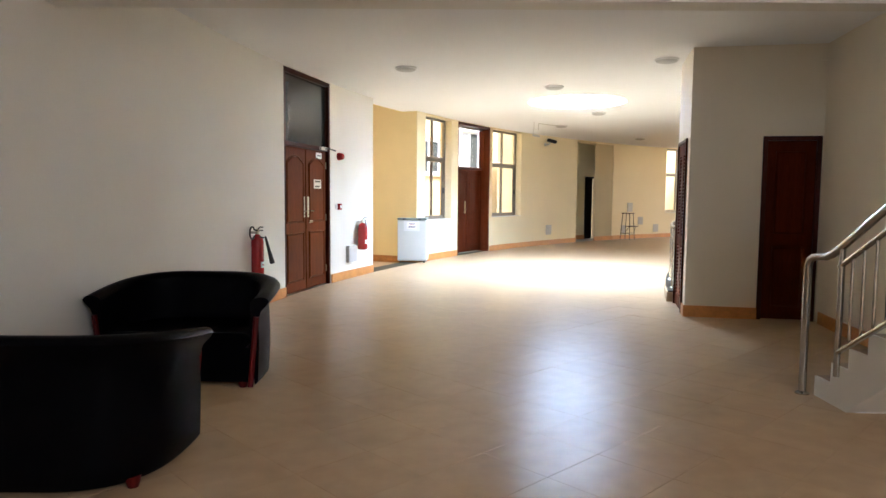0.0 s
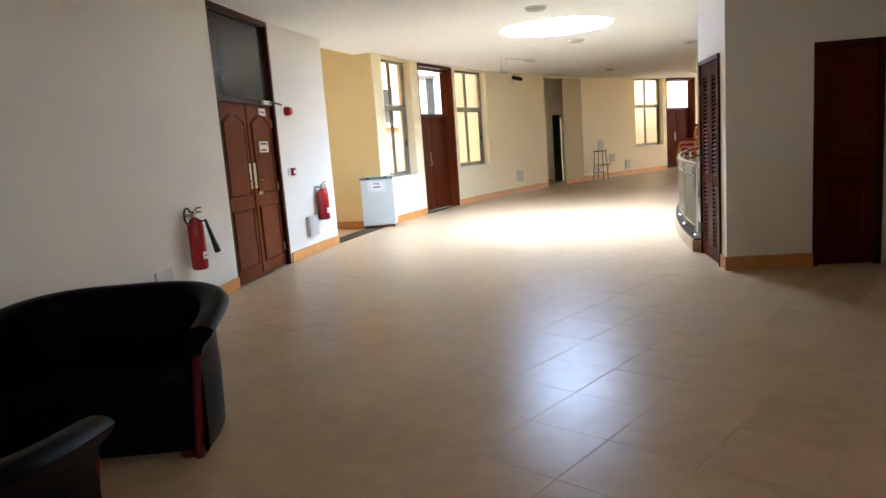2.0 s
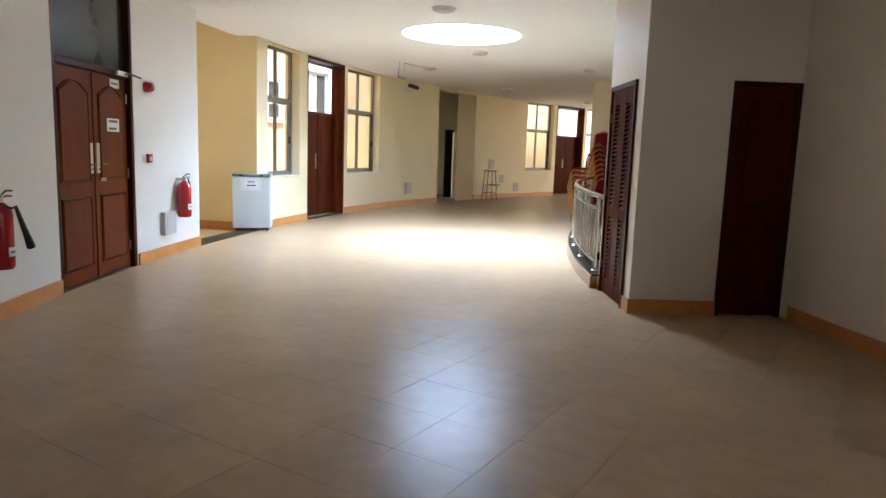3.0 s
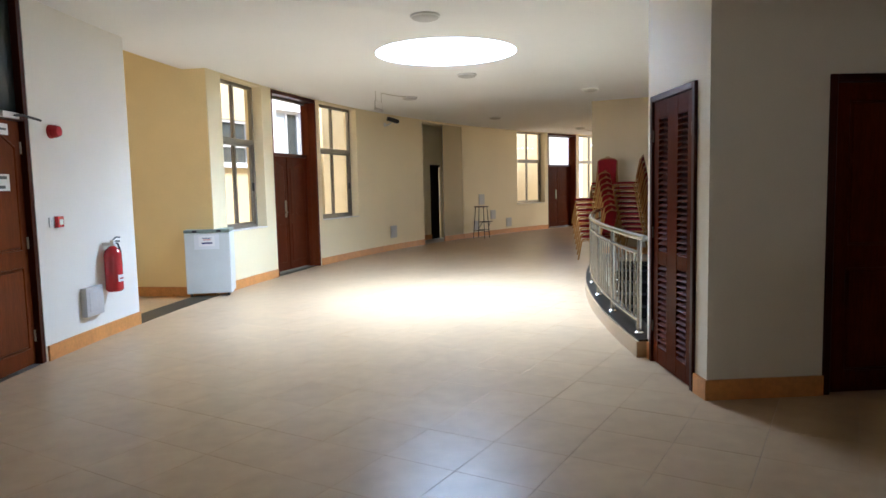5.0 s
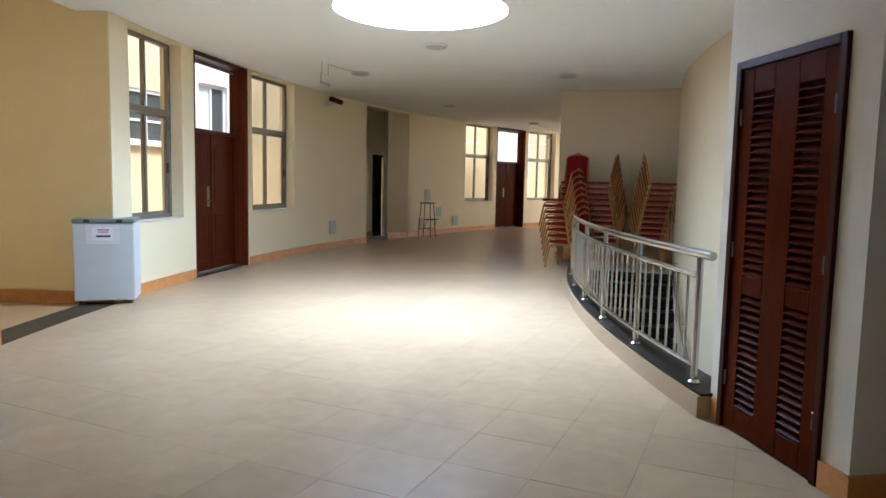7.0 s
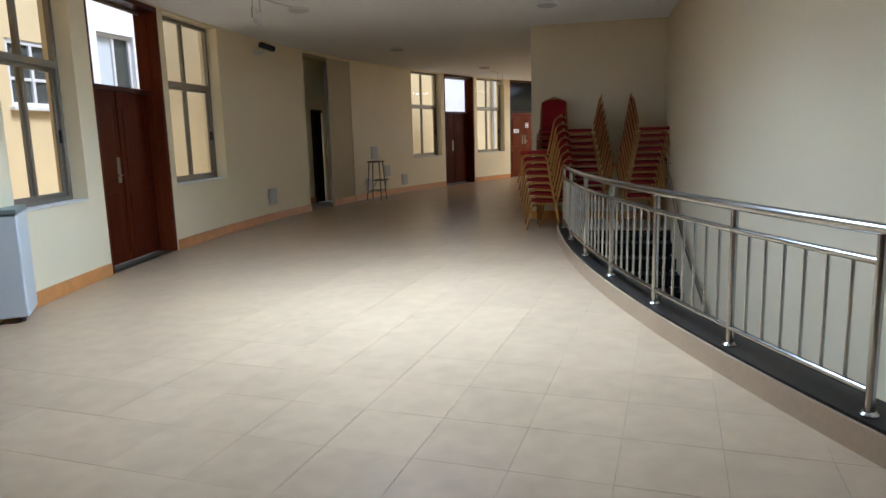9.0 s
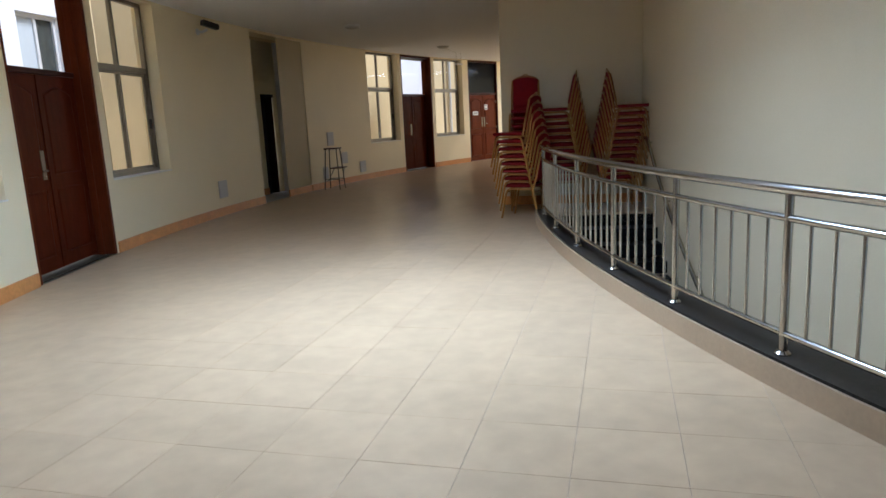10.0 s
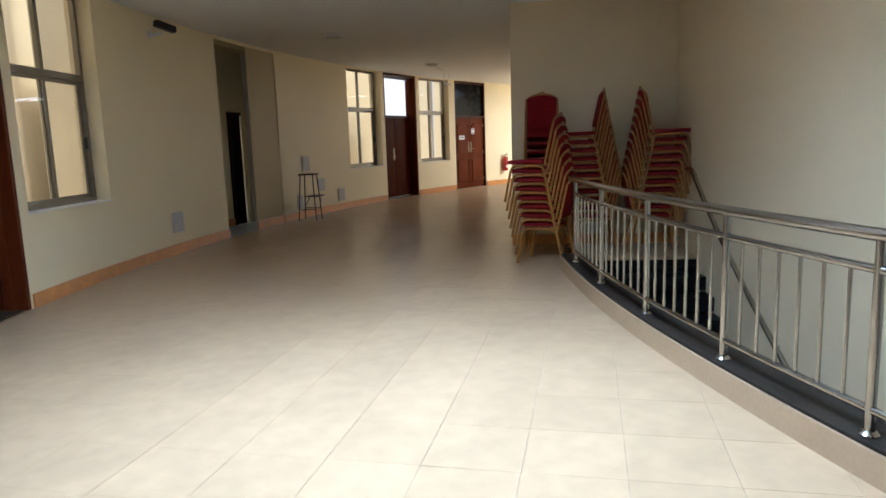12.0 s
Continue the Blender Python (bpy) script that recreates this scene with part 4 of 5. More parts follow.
# ---- tub sofas ----
def tub_sofa():
    """Opens towards +x, origin on the floor at the middle of its front."""
    s = thing("tub_sofa", Matrix(), "black leather tub sofa with red-brown wooden trim", "sofa", "tub sofas")
    W, D = 0.65, 0.78
    def outline(u, inset):
        # u from -1 (one arm's end) to 1 (the other's), round the back
        e = 3.2
        ang = math.pi / 2 * (1 + 1e-9) * (u)
        sx, sy = math.cos(ang), math.sin(ang)
        x = -(D - inset) * abs(sx) ** (2 / e)
        y = (W - inset) * math.copysign(abs(sy) ** (2 / e), sy)
        return x, y
    n = 64
    us = [-1 + 2 * i / n for i in range(n + 1)]
    b = bmesh.new()
    rows = []
    for u in us:
        h = 0.670 + 0.10 * max(0.0, math.cos(math.pi / 2 * u)) ** 0.6
        sec = [(0.085, 0.03), (0.062, 0.06), (0.058, 0.15), (0.052, 0.35), (0.056, h - 0.17), (0.034, h - 0.10), (-0.008, h - 0.058), (-0.024, h - 0.032), (-0.012, h - 0.014), (0.012, h - 0.002), (0.045, h), (0.085, h - 0.012), (0.112, h - 0.04), (0.115, h - 0.08), (0.11, h - 0.14), (0.12, 0.30)]
        row = []
        for inset, z in sec:
            x, y = outline(u, inset)
            row.append(b.verts.new((x, y, z)))
        rows.append(row)
    for p, q in zip(rows, rows[1:]):
        for k in range(len(p) - 1):
            b.faces.new((p[k], p[k + 1], q[k + 1], q[k]))
    b.faces.new(rows[0])
    b.faces.new(rows[-1][::-1])
    part("shell", b, M_LEATHER, s, smooth=True)
    def pad(inset, z0, z1, front, soft):
        b = bmesh.new()
        rings = []
        for z, k in ((z0, soft), (z0 + soft, 0.0), (z1 - soft, 0.0), (z1 - soft * 0.3, soft * 0.3), (z1, soft)):
            ring = []
            for u in us[::2]:
                x, y = outline(u, inset + k)
                ring.append(b.verts.new((min(x, -0.01) + front * max(0.0, 1 + x / 0.3), y, z)))
            rings.append(ring)
        for p, q in zip(rings, rings[1:]):
            for k in range(len(p)):
                b.faces.new((p[k], p[(k + 1) % len(p)], q[(k + 1) % len(p)], q[k]))
        b.faces.new(rings[0][::-1])
        b.faces.new(rings[-1])
        return b
    part("seat_base", pad(0.115, 0.05, 0.30, 0.0, 0.012), M_LEATHER, s, smooth=True)
    part("cushion", pad(0.118, 0.30, 0.41, 0.012, 0.035), M_LEATHER, s, "black leather seat cushion", smooth=True)
    for sy in (-1, 1):
        part("arm_trim", tube([(0.006, sy * 0.535, 0.02), (0.008, sy * 0.56, 0.3), (0.010, sy * 0.585, 0.53)], 0.02, 8), M_REDWOOD, s, "red-brown wooden trim on the arm", smooth=True)
        for x in (-0.06, -0.56):
            part("foot", lathe([(0, 0), (0.026, 0), (0.036, 0.03), (0.038, 0.056), (0, 0.056)], 12, origin=(x, sy * 0.46, 0)), M_REDWOOD, s, smooth=True)
    return s


sofa = tub_sofa()
sofa.matrix_basis = facing(-1.61, 3.78, 0.0, -1.0)
copy_thing(sofa, facing(-1.62, 2.68, -0.03, 1.0))


# ---- fire extinguishers ----
def patch(r, a0, a1, z0, z1):
    """A curved label on a cylinder; angle 0 faces the room, greater angles turn to +x."""
    b = bmesh.new()
    cols = []
    for i in range(9):
        a = radians(-90 + a0 + (a1 - a0) * i / 8)
        cols.append([b.verts.new((r * math.cos(a), r * math.sin(a), z)) for z in (z0, z1)])
    for p, q in zip(cols, cols[1:]):
        b.faces.new((p[0], q[0], q[1], p[1]))
    return b


def extinguisher(hosed):
    """Hangs on a wall: origin at the cylinder's foot, wall at +y 0.10."""
    e = thing("fire_extinguisher", Matrix(), "red fire extinguisher hung on the wall" + (" with black horn and hose" if hosed else ""), "extinguisher")
    R = 0.075 if hosed else 0.085
    H = 0.50 if hosed else 0.46
    body = part("cylinder", lathe([(0, 0), (R * 0.8, 0), (R, 0.02), (R, H - 0.09), (R * 0.86, H - 0.045), (R * 0.45, H - 0.012), (R * 0.3, H), (0, H)], 24), M_RED, e, smooth=True)
    part("label", patch(R + 0.001, -35, 30, 0.10, 0.17), M_PAPER, body, "small white label", smooth=True)
    part("label_line", patch(R + 0.002, -25, 20, 0.125, 0.14), M_INKR, body, smooth=True)
    if not hosed:
        part("label", patch(R + 0.001, 20, 80, 0.20, 0.34), M_PAPER, body, "white and blue instruction label", smooth=True)
        part("label_line", patch(R + 0.002, 25, 75, 0.25, 0.29), M_INK, body, smooth=True)
    part("valve", lathe([(0.018, H - 0.01), (0.02, H + 0.05), (0.014, H + 0.06), (0, H + 0.06)], 12), M_BRASS, e, smooth=True)
    part("lever", tube([(0.0, 0.0, H + 0.05), (0.06, -0.01, H + 0.085), (0.12, -0.02, H + 0.08)], 0.008, 6), M_BLACK, e, smooth=True)
    part("carry_handle", tube([(-0.01, 0.0, H + 0.03), (0.06, -0.01, H + 0.045), (0.11, -0.02, H + 0.04)], 0.008, 6), M_BLACK, e, smooth=True)
    part("wall_hook", box(-0.009, 0.009, 0.0, 0.105, H + 0.005, H + 0.035, 0.004, 1), M_SATIN, e)
    if hosed:
        loop = [(-0.015, -0.01, H + 0.045)]
        loop += [(-0.095 + 0.065 * math.cos(radians(a)), 0.02, H + 0.02 + 0.075 * math.sin(radians(a))) for a in range(30, 331, 25)]
        part("hose", tube(loop + [(-0.01, -0.085, H - 0.04), (0.03, -0.095, H - 0.03)], 0.010, 8), M_BLACK, e, smooth=True)
        cone = lathe([(0.012, 0), (0.015, 0.06), (0.022, 0.22), (0.032, 0.38), (0.027, 0.38), (0, 0.30)], 14)
        part("horn", cone, M_BLACK, e, "black discharge horn", m=Matrix.Translation((0.02, -0.095, H - 0.03)) @ Matrix.Rotation(radians(150), 4, "Y"), smooth=True)
    else:
        part("hose", tube([(0.02, 0, H + 0.03), (0.07, -0.02, H + 0.02), (0.10, -0.03, H - 0.06), (0.10, -0.03, 0.12)], 0.010, 8), M_BLACK, e, smooth=True)
        part("gauge", lathe([(0, 0), (0.016, 0), (0.016, 0.01), (0, 0.01)], 12), M_PLASTIC, e, m=Matrix.Translation((0, -0.02, H + 0.03)) @ Matrix.Rotation(radians(90), 4, "X"))
    return e


e1 = extinguisher(True)
e1.matrix_basis = at(171.93, R_OUT - 0.10, 0.42)
e2 = extinguisher(False)
e2.matrix_basis = at(163.08, R_OUT - 0.10, 0.465)
copy_thing(e2, at(106.2, R_OUT - 0.10, 0.42))


# ---- small fixtures on the walls ----
def plate(a, z, w, h, name, label, category, depth=0.018, ribs=0):
    p = thing(name, at(a, R_OUT, z), label, category)
    f = part("cover", box(-w / 2, w / 2, -depth, -0.001, -h / 2, h / 2, 0.006, 2), M_GREYPLATE, p)
    if ribs:
        for i in range(ribs):
            zz = -h * 0.36 + h * 0.72 * i / (ribs - 1)
            part("rib", box(-w * 0.4, w * 0.4, -depth - 0.006, -depth, zz - 0.006, zz + 0.006), M_GREYPLATE, f)
    else:
        part("inset", box(-w * 0.34, w * 0.34, -depth - 0.004, -depth + 0.001, -h * 0.34, h * 0.34, 0.003, 1), M_GREYPLATE, f)
    return p


plate(163.80, 0.415, 0.30, 0.28, "wall_cover_plate", "pale grey square cover plate low on the wall", "wall plate", depth=0.06)
plate(173.25, 0.37, 0.30, 0.30, "wall_cover_plate", "pale grey square cover plate behind the sofa", "wall plate")
plate(140.35, 0.43, 0.28, 0.28, "wall_cover_plate", "pale grey square cover plate above the skirting", "wall plate")
plate(126.05, 0.33, 0.27, 0.27, "wall_cover_plate", "pale grey square cover plate above the skirting", "wall plate", ribs=5)
plate(129.55, 1.06, 0.28, 0.30, "wall_cover_plate", "pale grey square cover plate above the stool", "wall plate")
plate(128.1, 0.60, 0.26, 0.26, "wall_cover_plate", "pale grey square cover plate beside the stool", "wall plate")
plate(130.3, 0.33, 0.22, 0.26, "wall_cover_plate", "pale grey square cover plate behind the stool", "wall plate")

sounder = thing("fire_alarm_sounder", at(164.87, R_OUT, 2.015), "round red fire alarm sounder on the wall", "alarm")
part("base", lathe([(0, 0), (0.062, 0), (0.062, 0.02), (0, 0.02)], 24), M_RED, sounder, m=Matrix.Rotation(radians(90), 4, "X"), smooth=True)
part("dome", lathe([(0.055, 0.02), (0.058, 0.05), (0.045, 0.085), (0.02, 0.10), (0, 0.102)], 24), M_RED, sounder, m=Matrix.Rotation(radians(90), 4, "X"), smooth=True)
part("label", box(-0.03, 0.03, -0.0875, -0.083, 0.005, 0.022), M_PAPER, sounder)
sw = thing("call_point", at(164.88, R_OUT, 1.21), "small red break-glass call point on the wall", "call point")
part("housing", box(-0.045, 0.045, -0.045, 0, -0.05, 0.05, 0.006), M_RED, sw)
part("window", box(-0.026, 0.026, -0.048, -0.044, -0.026, 0.022), M_PAPER, sw)
sw2 = thing("light_switch", at(165.07, R_OUT, 1.21), "white light switch beside the door", "switch")
part("plate", box(-0.043, 0.043, -0.011, 0, -0.043, 0.043, 0.003, 1), M_PLASTIC, sw2)
part("rocker", box(-0.018, 0.018, -0.016, -0.010, -0.022, 0.022, 0.003, 1), M_PLASTIC, sw2)

# surveillance camera
cc = thing("security_camera", at(141.0, R_OUT, 2.93), "black bullet security camera on a white wall bracket", "camera")
part("bracket", tube([(0, 0, -0.05), (0, -0.08, -0.06), (0.02, -0.16, -0.02)], 0.02, 10), M_PLASTIC, cc, smooth=True)
part("base_plate", lathe([(0, 0), (0.05, 0), (0.045, 0.02), (0, 0.02)], 16), M_PLASTIC, cc, m=Matrix.Translation((0, 0, -0.05)) @ Matrix.Rotation(radians(90), 4, "X"), smooth=True)
hood = part("housing", box(-0.15, 0.13, -0.045, 0.045, -0.04, 0.045, 0.015, 3), M_BLACK, cc, m=Matrix.Translation((0.05, -0.2, 0.04)) @ Matrix.Rotation(radians(-28), 4, "Z") @ Matrix.Rotation(radians(12), 4, "Y"))
part("lens", lathe([(0, 0), (0.03, 0), (0.033, 0.012), (0.02, 0.015), (0, 0.012)], 16), M_DARKGLASS, hood, m=Matrix.Translation((0.13, 0, 0)) @ Matrix.Rotation(radians(90), 4, "Y"), smooth=True)


# ---- ceiling fittings ----
def ceiling_lamp():
    c = thing("ceiling_lamp", Matrix(), "round flush ceiling lamp with grey glass, switched off", "lamp", "flush ceiling lamps")
    part("base", lathe([(0, 0), (0.145, 0), (0.15, -0.008), (0.145, -0.022), (0.13, -0.026)], 28), M_PLASTIC, c, smooth=True)
    part("cover", lathe([(0.135, -0.024), (0.125, -0.036), (0.09, -0.048), (0.04, -0.055), (0, -0.056)], 28), M_LAMP, c, "grey glass cover", smooth=True)
    return c


lamp0 = ceiling_lamp()
spots = [(168.1, 22.0), (168.0, 18.62), (162.6, 20.23), (152.3, 20.23), (145.0, 18.62), (146.6, 21.88), (134.8, 21.88), (122.5, 21.88)]
lamp0.matrix_basis = at(spots[0][0], spots[0][1], CEIL)
for a, r in spots[1:]:
    copy_thing(lamp0, at(a, r, CEIL))


def hanging_sign(a, r):
    h = thing("hanging_sign", at(a, r, CEIL), "clear acrylic sign hung from the ceiling on two thin wires", "sign")
    for x in (-0.13, 0.13):
        part("wire", tube([(x, 0, 0), (x, 0, -0.17)], 0.004, 6), M_STEEL, h)
    part("panel", box(-0.17, 0.17, -0.004, 0.004, -0.30, -0.165, 0.002, 1), M_GLASS, h, "clear acrylic panel").visible_shadow = False
    part("lower_edge", box(-0.18, 0.18, -0.014, 0.014, -0.330, -0.288, 0.004, 1), M_GREYPLATE, h)


hanging_sign(149.1, 22.1)


def ceiling_cable(a0, r0, a1, r1):
    """Sags a little between a hanging sign and the lamp that feeds it."""
    c = thing("ceiling_cable", Matrix(), "thin white surface cable running to a ceiling lamp", "cable", "ceiling cables")
    pts = [P(a0 + (a1 - a0) * u, r0 + (r1 - r0) * u, CEIL - 0.007 - 0.008 * math.sin(math.pi * u)) for u in (0, 0.25, 0.5, 0.75, 1)]
    part("cable", tube(pts, 0.007, 6), M_PIPE, c, smooth=True)


ceiling_cable(148.78, 22.1, 146.95, 21.90)
ceiling_cable(118.22, 22.4, 122.1, 21.92)
hanging_sign(117.9, 22.4)

# ---- small fridge at the passage ----
fr = thing("small_fridge", pose(-0.52, 13.02, 0.003, 0, 0, -3), "small white fridge with grey top edge and a paper notice", "fridge")
H = 0.93
part("body", box(-0.30, 0.30, 0.05, 0.52, 0.035, H - 0.045, 0.012, 3), M_FRIDGE, fr)
fd_ = part("door", box(-0.30, 0.30, 0.0, 0.046, 0.045, H - 0.05, 0.012, 3), M_FRIDGE, fr)
part("top", box(-0.305, 0.305, -0.006, 0.525, H - 0.043, H, 0.010, 2), M_FRIDGETOP, fr, "grey-green plastic top")
for x in (-0.16, 0.16):
    part("hinge_cap", box(x - 0.03, x + 0.03, -0.016, 0.0, H - 0.036, H - 0.006, 0.004, 1), M_BLACK, fr, "black hinge cap")
part("tape", box(-0.17, 0.16, -0.0022, -0.0004, 0.66, 0.87), M_TAPE, fd_, "glossy clear tape round the notice")
nt_ = part("notice", box(-0.11, 0.10, -0.0045, -0.0024, 0.70, 0.84), M_PAPER, fd_, "white paper notice with a blue line")
part("notice_line", box(-0.07, 0.07, -0.006, -0.0047, 0.735, 0.755), M_INK, nt_)
part("notice_line", box(-0.05, 0.05, -0.006, -0.0047, 0.785, 0.795), M_INKR, nt_)
part("notice_line", box(-0.06, 0.06, -0.006, -0.0047, 0.808, 0.818), M_INK, nt_)
for x in (-0.25, 0.25):
    for y in (0.07, 0.47):
        part("foot", lathe([(0, 0), (0.02, 0), (0.02, 0.036), (0, 0.036)], 10, origin=(x, y, 0)), M_GREYTRIM, fr)

# ---- step stool ----
st = thing("step_stool", at(130.95, R_OUT - 0.36, 0.0, 8), "tall dark metal step stool standing by the wall", "stool")
part("seat", box(-0.17, 0.15, -0.15, 0.15, 0.86, 0.885, 0.006, 2), M_WOODD, st)
for sx in (-1, 1):
    for sy in (-1, 1):
        part("leg", tube([(sx * 0.175 - 0.02, sy * 0.17, 0.0), (sx * 0.12 - 0.01, sy * 0.12, 0.86)], 0.011, 8), M_BLACK, st, smooth=True)
    part("cross_bar", tube([(sx * 0.16 - 0.018, -0.157, 0.22), (sx * 0.16 - 0.018, 0.157, 0.22)], 0.008, 6), M_BLACK, st)
for sy in (-1, 1):
    part("side_bar", tube([(-0.183, sy * 0.16, 0.18), (0.143, sy * 0.16, 0.18)], 0.008, 6), M_BLACK, st)
part("step", box(0.09, 0.50, -0.13, 0.13, 0.43, 0.45, 0.005, 2), M_WOODD, st)
for sy in (-1, 1):
    part("step_strut", tube([(0.34, sy * 0.11, 0.432), (0.125, sy * 0.15, 0.25)], 0.008, 6), M_BLACK, st)

# ---- stairs up beside the newel ----
stairs = thing("staircase", Matrix(), "white sided stair with brown treads rising along the wall", "stairs", kind="structure")
SX, SY, RISE, GO = 2.98, 3.84, 0.142, 0.20


def stair_prism(x0, x1, y0, y1, z0, z1, top):
    """One step's block: level on top, its underside following the sloping soffit."""
    b = bmesh.new()
    lo, hi = [], []
    for x in (x0, x1):
        lo.append([b.verts.new((x, y0, z0)), b.verts.new((x, y1, z1))])
        hi.append([b.verts.new((x, y0, top)), b.verts.new((x, y1, top))])
    for q in ((lo[0][0], lo[0][1], lo[1][1], lo[1][0]), (hi[0][0], hi[1][0], hi[1][1], hi[0][1]), (lo[0][0], hi[0][0], hi[0][1], lo[0][1]), (lo[1][0], lo[1][1], hi[1][1], hi[1][0]), (lo[0][0], lo[1][0], hi[1][0], hi[0][0]), (lo[0][1], hi[0][1], hi[1][1], lo[1][1])):
        b.faces.new(q)
    bmesh.ops.recalc_face_normals(b, faces=b.faces)
    return b


def soffit(y):
    return max(0.0, (3.44 - y) * RISE / GO)


STEPS = 15
for i in range(STEPS):
    y0, y1, z = SY - GO * i, SY - GO * (i + 1), RISE * (i + 1)
    part("riser_block", stair_prism(SX + 0.02, 4.22, y0, y1, soffit(y0), soffit(y1), z - 0.02), M_WHITE, stairs)
    part("stringer_step", stair_prism(SX, SX + 0.019, y0, y1, soffit(y0), soffit(y1), z), M_WHITE, stairs)
    part("tread", box(SX + 0.02, 4.22, y1 + 0.001, y0 + 0.012, z - 0.019, z, 0.004, 1), M_STEP, stairs, "brown stone tread")
part("under_stair_wall", box(SX + 0.06, 4.22, 3.43, 3.45, 0.0, 0.02 + soffit(3.43)), M_WHITE, stairs)
part("landing", box(SX, 4.22, SY - GO * STEPS - 1.3, SY - GO * STEPS, RISE * STEPS - 0.12, RISE * STEPS), M_WHITE, stairs)
sr = thing("stair_railing", Matrix.Translation((0.19, 0.13, 0.0)), "stainless steel stair railing rising from a newel", "railing")
newel = [(2.72, 3.74, 0.0), (2.72, 3.74, 0.93), (2.725, 3.73, 0.97), (2.735, 3.70, 0.995), (2.745, 3.66, 1.003), (2.755, 3.56, 1.010), (2.757, 3.50, 1.035), (2.76, 3.40, 1.09), (2.76, 2.80, 1.445), (2.76, 0.9, 2.62)]
part("top_rail", tube(newel, 0.027, 12), M_STEEL, sr, smooth=True)
part("newel_flange", lathe([(0, 0), (0.05, 0), (0.05, 0.008), (0.03, 0.02)], 16, origin=(2.72, 3.74, 0.001)), M_STEEL, sr, smooth=True)
part("middle_rail", tube([(2.76, 3.415, 0.955), (2.76, 2.75, 1.325), (2.76, 0.9, 2.47)], 0.018, 8), M_STEEL, sr, smooth=True)
part("lower_rail", tube([(2.76, 3.40, 0.375), (2.76, 2.70, 0.79), (2.76, 0.9, 1.95)], 0.018, 8), M_STEEL, sr, smooth=True)
part("post", tube([(2.76, 3.39, 0.22), (2.76, 3.39, 1.09)], 0.02, 10), M_STEEL, sr, smooth=True)
part("post", tube([(2.76, 0.95, 1.86), (2.76, 0.95, 2.59)], 0.02, 10), M_STEEL, sr, smooth=True)
for i in range(1, 20):
    y = 3.39 - 0.122 * i
    z = 0.375 + 0.62 * (3.40 - y)
    part("baluster", tube([(2.76, y, z), (2.76, y, z + 0.57)], 0.010, 8), M_STEEL, sr, smooth=True)

# ---- floor: screed, then the tiles laid at 45 degrees ----
bm = bmesh.new()
arc_box(A_BACK, 166.4, R_WELL - 0.3, R_OUT + 0.02, -0.12, -0.006, bm)
arc_box(166.4, 143.2, R_RAIL - 0.17, R_OUT + 0.02, -0.12, -0.006, bm)
arc_box(143.2, A_END, R_W2 - 0.2, R_OUT + 0.02, -0.12, -0.006, bm)
structure("floor", bm, M_GROUT, "dark grout bed under the floor tiles", "floor")
floor_ob = bpy.data.objects["floor"]
SU, SV, U0, V0, GAP = 0.625, 0.638, 7.08, 12.12, 0.0014


def corners(i, j):
    """Corner points of the tile between joint lines y - x = u and x + y = v."""
    g = GAP * 0.7071
    u0, u1 = U0 + SU * i + g, U0 + SU * (i + 1) - g
    v0, v1 = V0 + SV * j + g, V0 + SV * (j + 1) - g
    return [((v - u) / 2, (u + v) / 2) for u, v in ((u0, v0), (u0, v1), (u1, v1), (u1, v0))]


def clip(poly, keep):
    """Keeps the part of a polygon where keep(point) is positive."""
    out = []
    for k, p in enumerate(poly):
        q = poly[(k + 1) % len(poly)]
        a, b_ = keep(p), keep(q)
        if a >= 0:
            out.append(p)
        if a * b_ < 0:
            u = a / (a - b_)
            out.append((p[0] + (q[0] - p[0]) * u, p[1] + (q[1] - p[1]) * u))
    return out


def polar(p):
    return math.hypot(p[0] - CX, p[1] - CY), math.degrees(math.atan2(p[1] - CY, p[0] - CX)) % 360


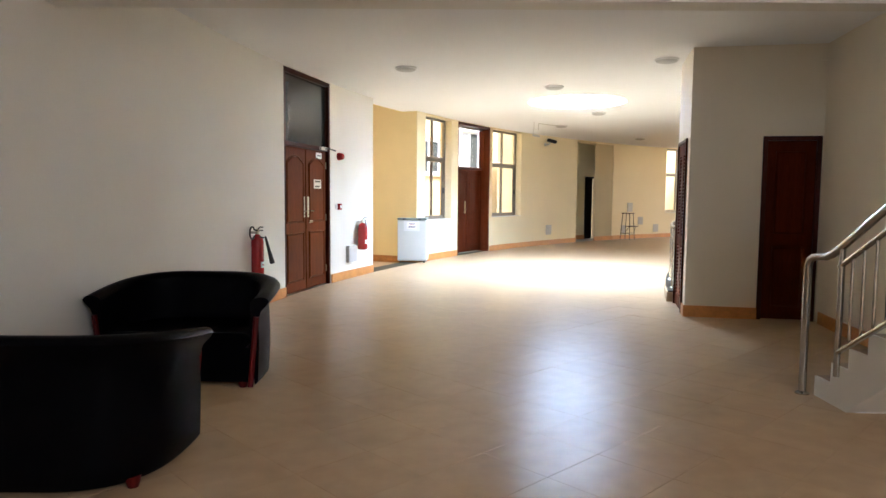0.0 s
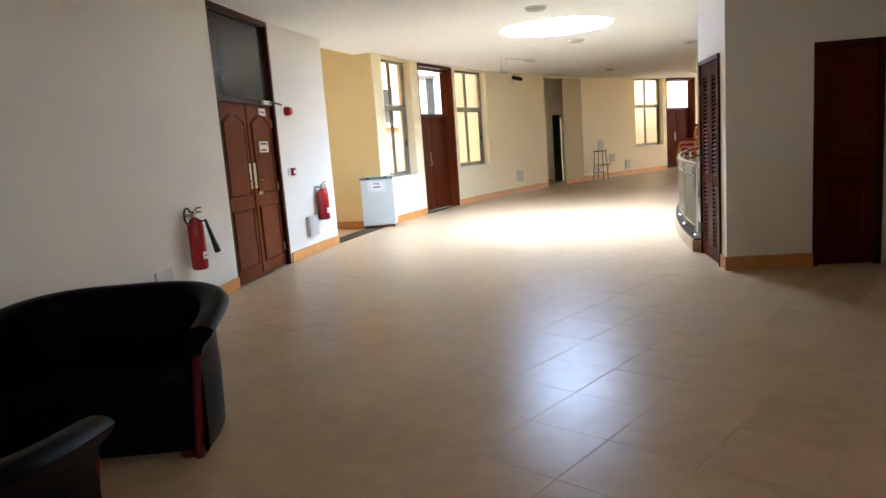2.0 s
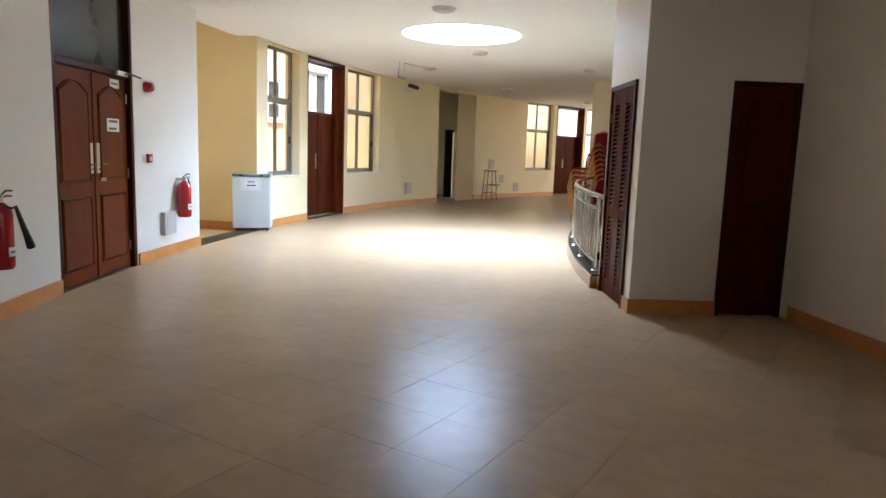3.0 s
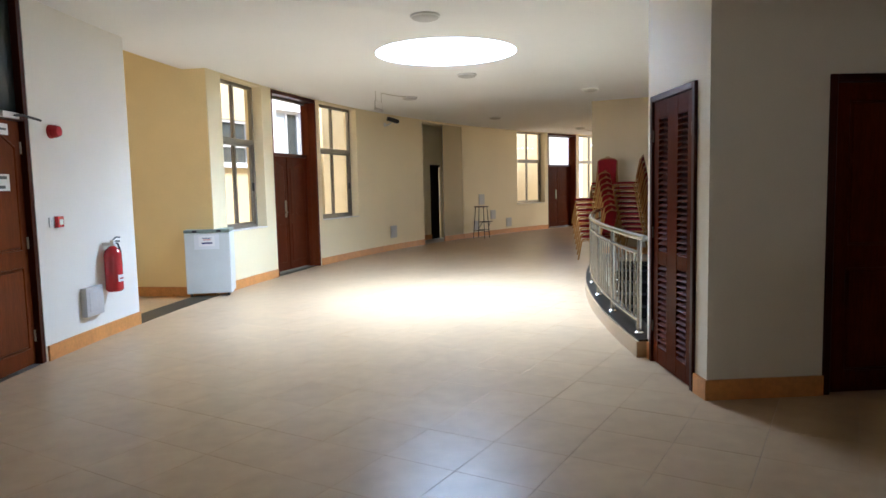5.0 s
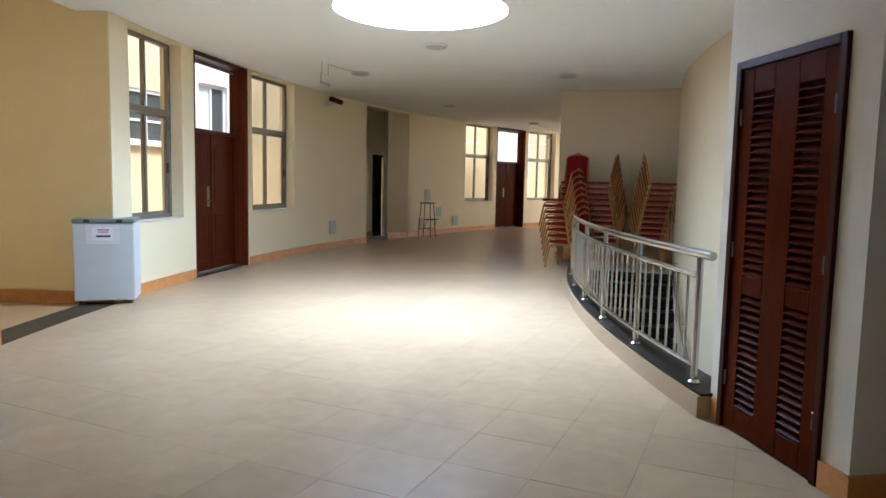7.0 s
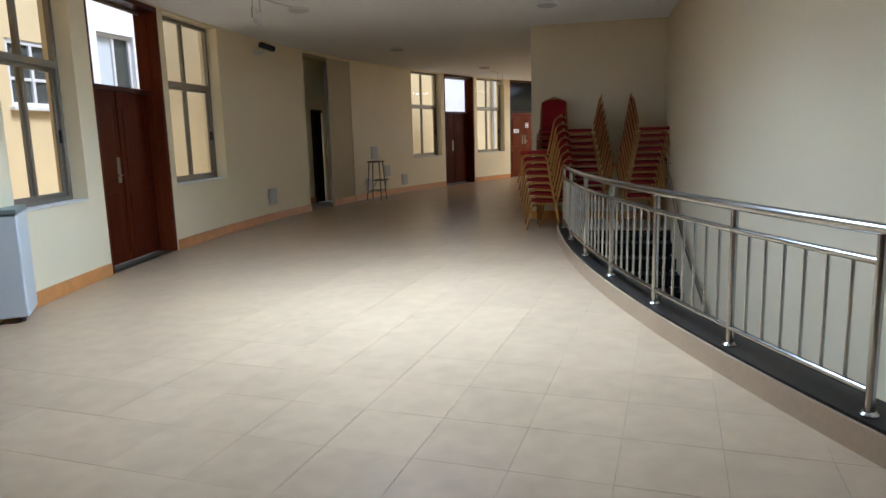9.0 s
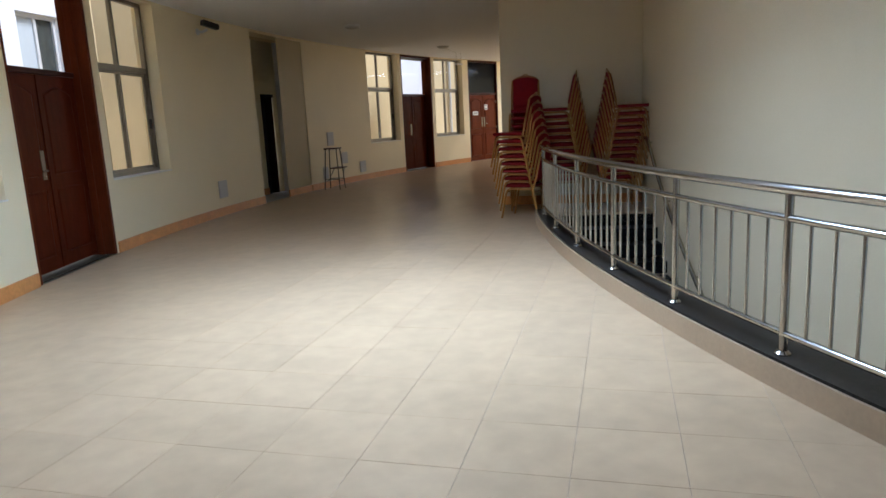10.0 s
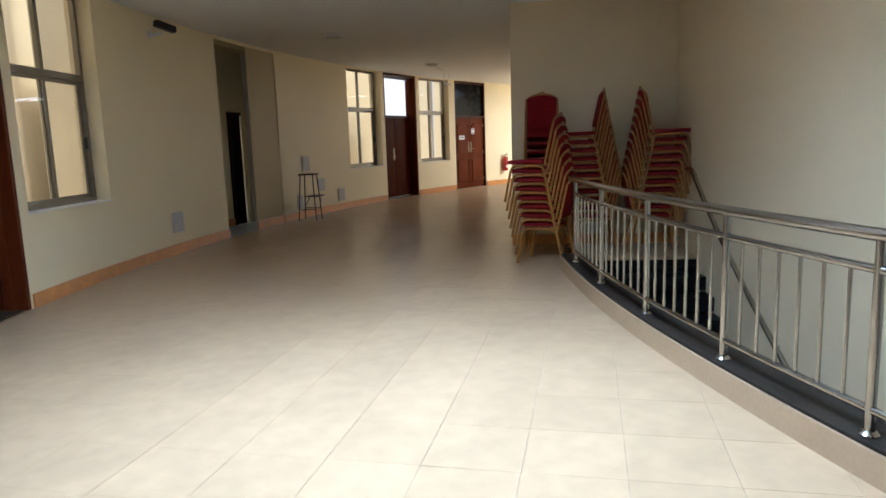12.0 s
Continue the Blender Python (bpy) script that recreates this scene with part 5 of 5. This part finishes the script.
near_me = None
count = 0
rest_v, rest_f = [], []
for i in range(-40, 30):
    for j in range(-34, 50):
        poly = corners(i, j)
        cx = sum(p[0] for p in poly) / 4
        cy = sum(p[1] for p in poly) / 4
        r, a = polar((cx, cy))
        if not (A_END + 0.3 < a < A_BACK - 0.3) or r > R_OUT + 0.3:
            continue
        rmin = R_WELL - 0.1 if a > 166.4 or a < 143.2 else R_RAIL - 0.16
        if r < rmin - 0.35:
            continue
        whole = all(R_OUT - 0.005 > polar(p)[0] > rmin for p in poly)
        if not whole:
            ca, sa = math.cos(radians(a)), math.sin(radians(a))
            poly = clip(poly, lambda p: (R_OUT - 0.003) - ((p[0] - CX) * ca + (p[1] - CY) * sa))
            poly = clip(poly, lambda p: ((p[0] - CX) * ca + (p[1] - CY) * sa) - rmin)
            if len(poly) < 3:
                continue
        if whole and count < 300 and 1.6 < cy < 14.5 and -1.9 < cx < 5.0 and cx < 0.55 * (cy - 1.5) + 2.6:
            count += 1
            if near_me is None:
                b = bmesh.new()
                hx, hy = (SU - 2 * GAP * 0.7071) * 0.7071 / 2, (SV - 2 * GAP * 0.7071) * 0.7071 / 2
                box(-hy, hy, -hx, hx, -0.006, 0.0, bm=b)
                bmesh.ops.bevel(b, geom=[e for e in b.edges if all(v.co.z > -0.001 for v in e.verts)], offset=0.0008, segments=1, affect="EDGES")
                near_me = bpy.data.meshes.new("tile")
                b.to_mesh(near_me)
                b.free()
                near_me.materials.append(M_TILE)
            ob = new("tile", near_me)
            ob.parent = floor_ob
            ob.matrix_basis = pose(cx, cy, random.uniform(-0.0004, 0.0004), random.uniform(-0.06, 0.06), random.uniform(-0.06, 0.06), 45)
        else:
            k0 = len(rest_v)
            n = len(poly)
            rest_v += [(p[0], p[1], 0.0) for p in poly] + [(p[0], p[1], -0.006) for p in poly]
            rest_f.append([k0 + k for k in range(n)])
            rest_f += [[k0 + k, k0 + n + k, k0 + n + (k + 1) % n, k0 + (k + 1) % n] for k in range(n)]
me = bpy.data.meshes.new("floor_tiles")
me.from_pydata(rest_v, [], rest_f)
me.materials.append(M_TILE)
rest = new("floor_tiles", me)
rest.parent = floor_ob
tagged(rest, "beige glazed floor tiles laid diagonally", kind="stuff")
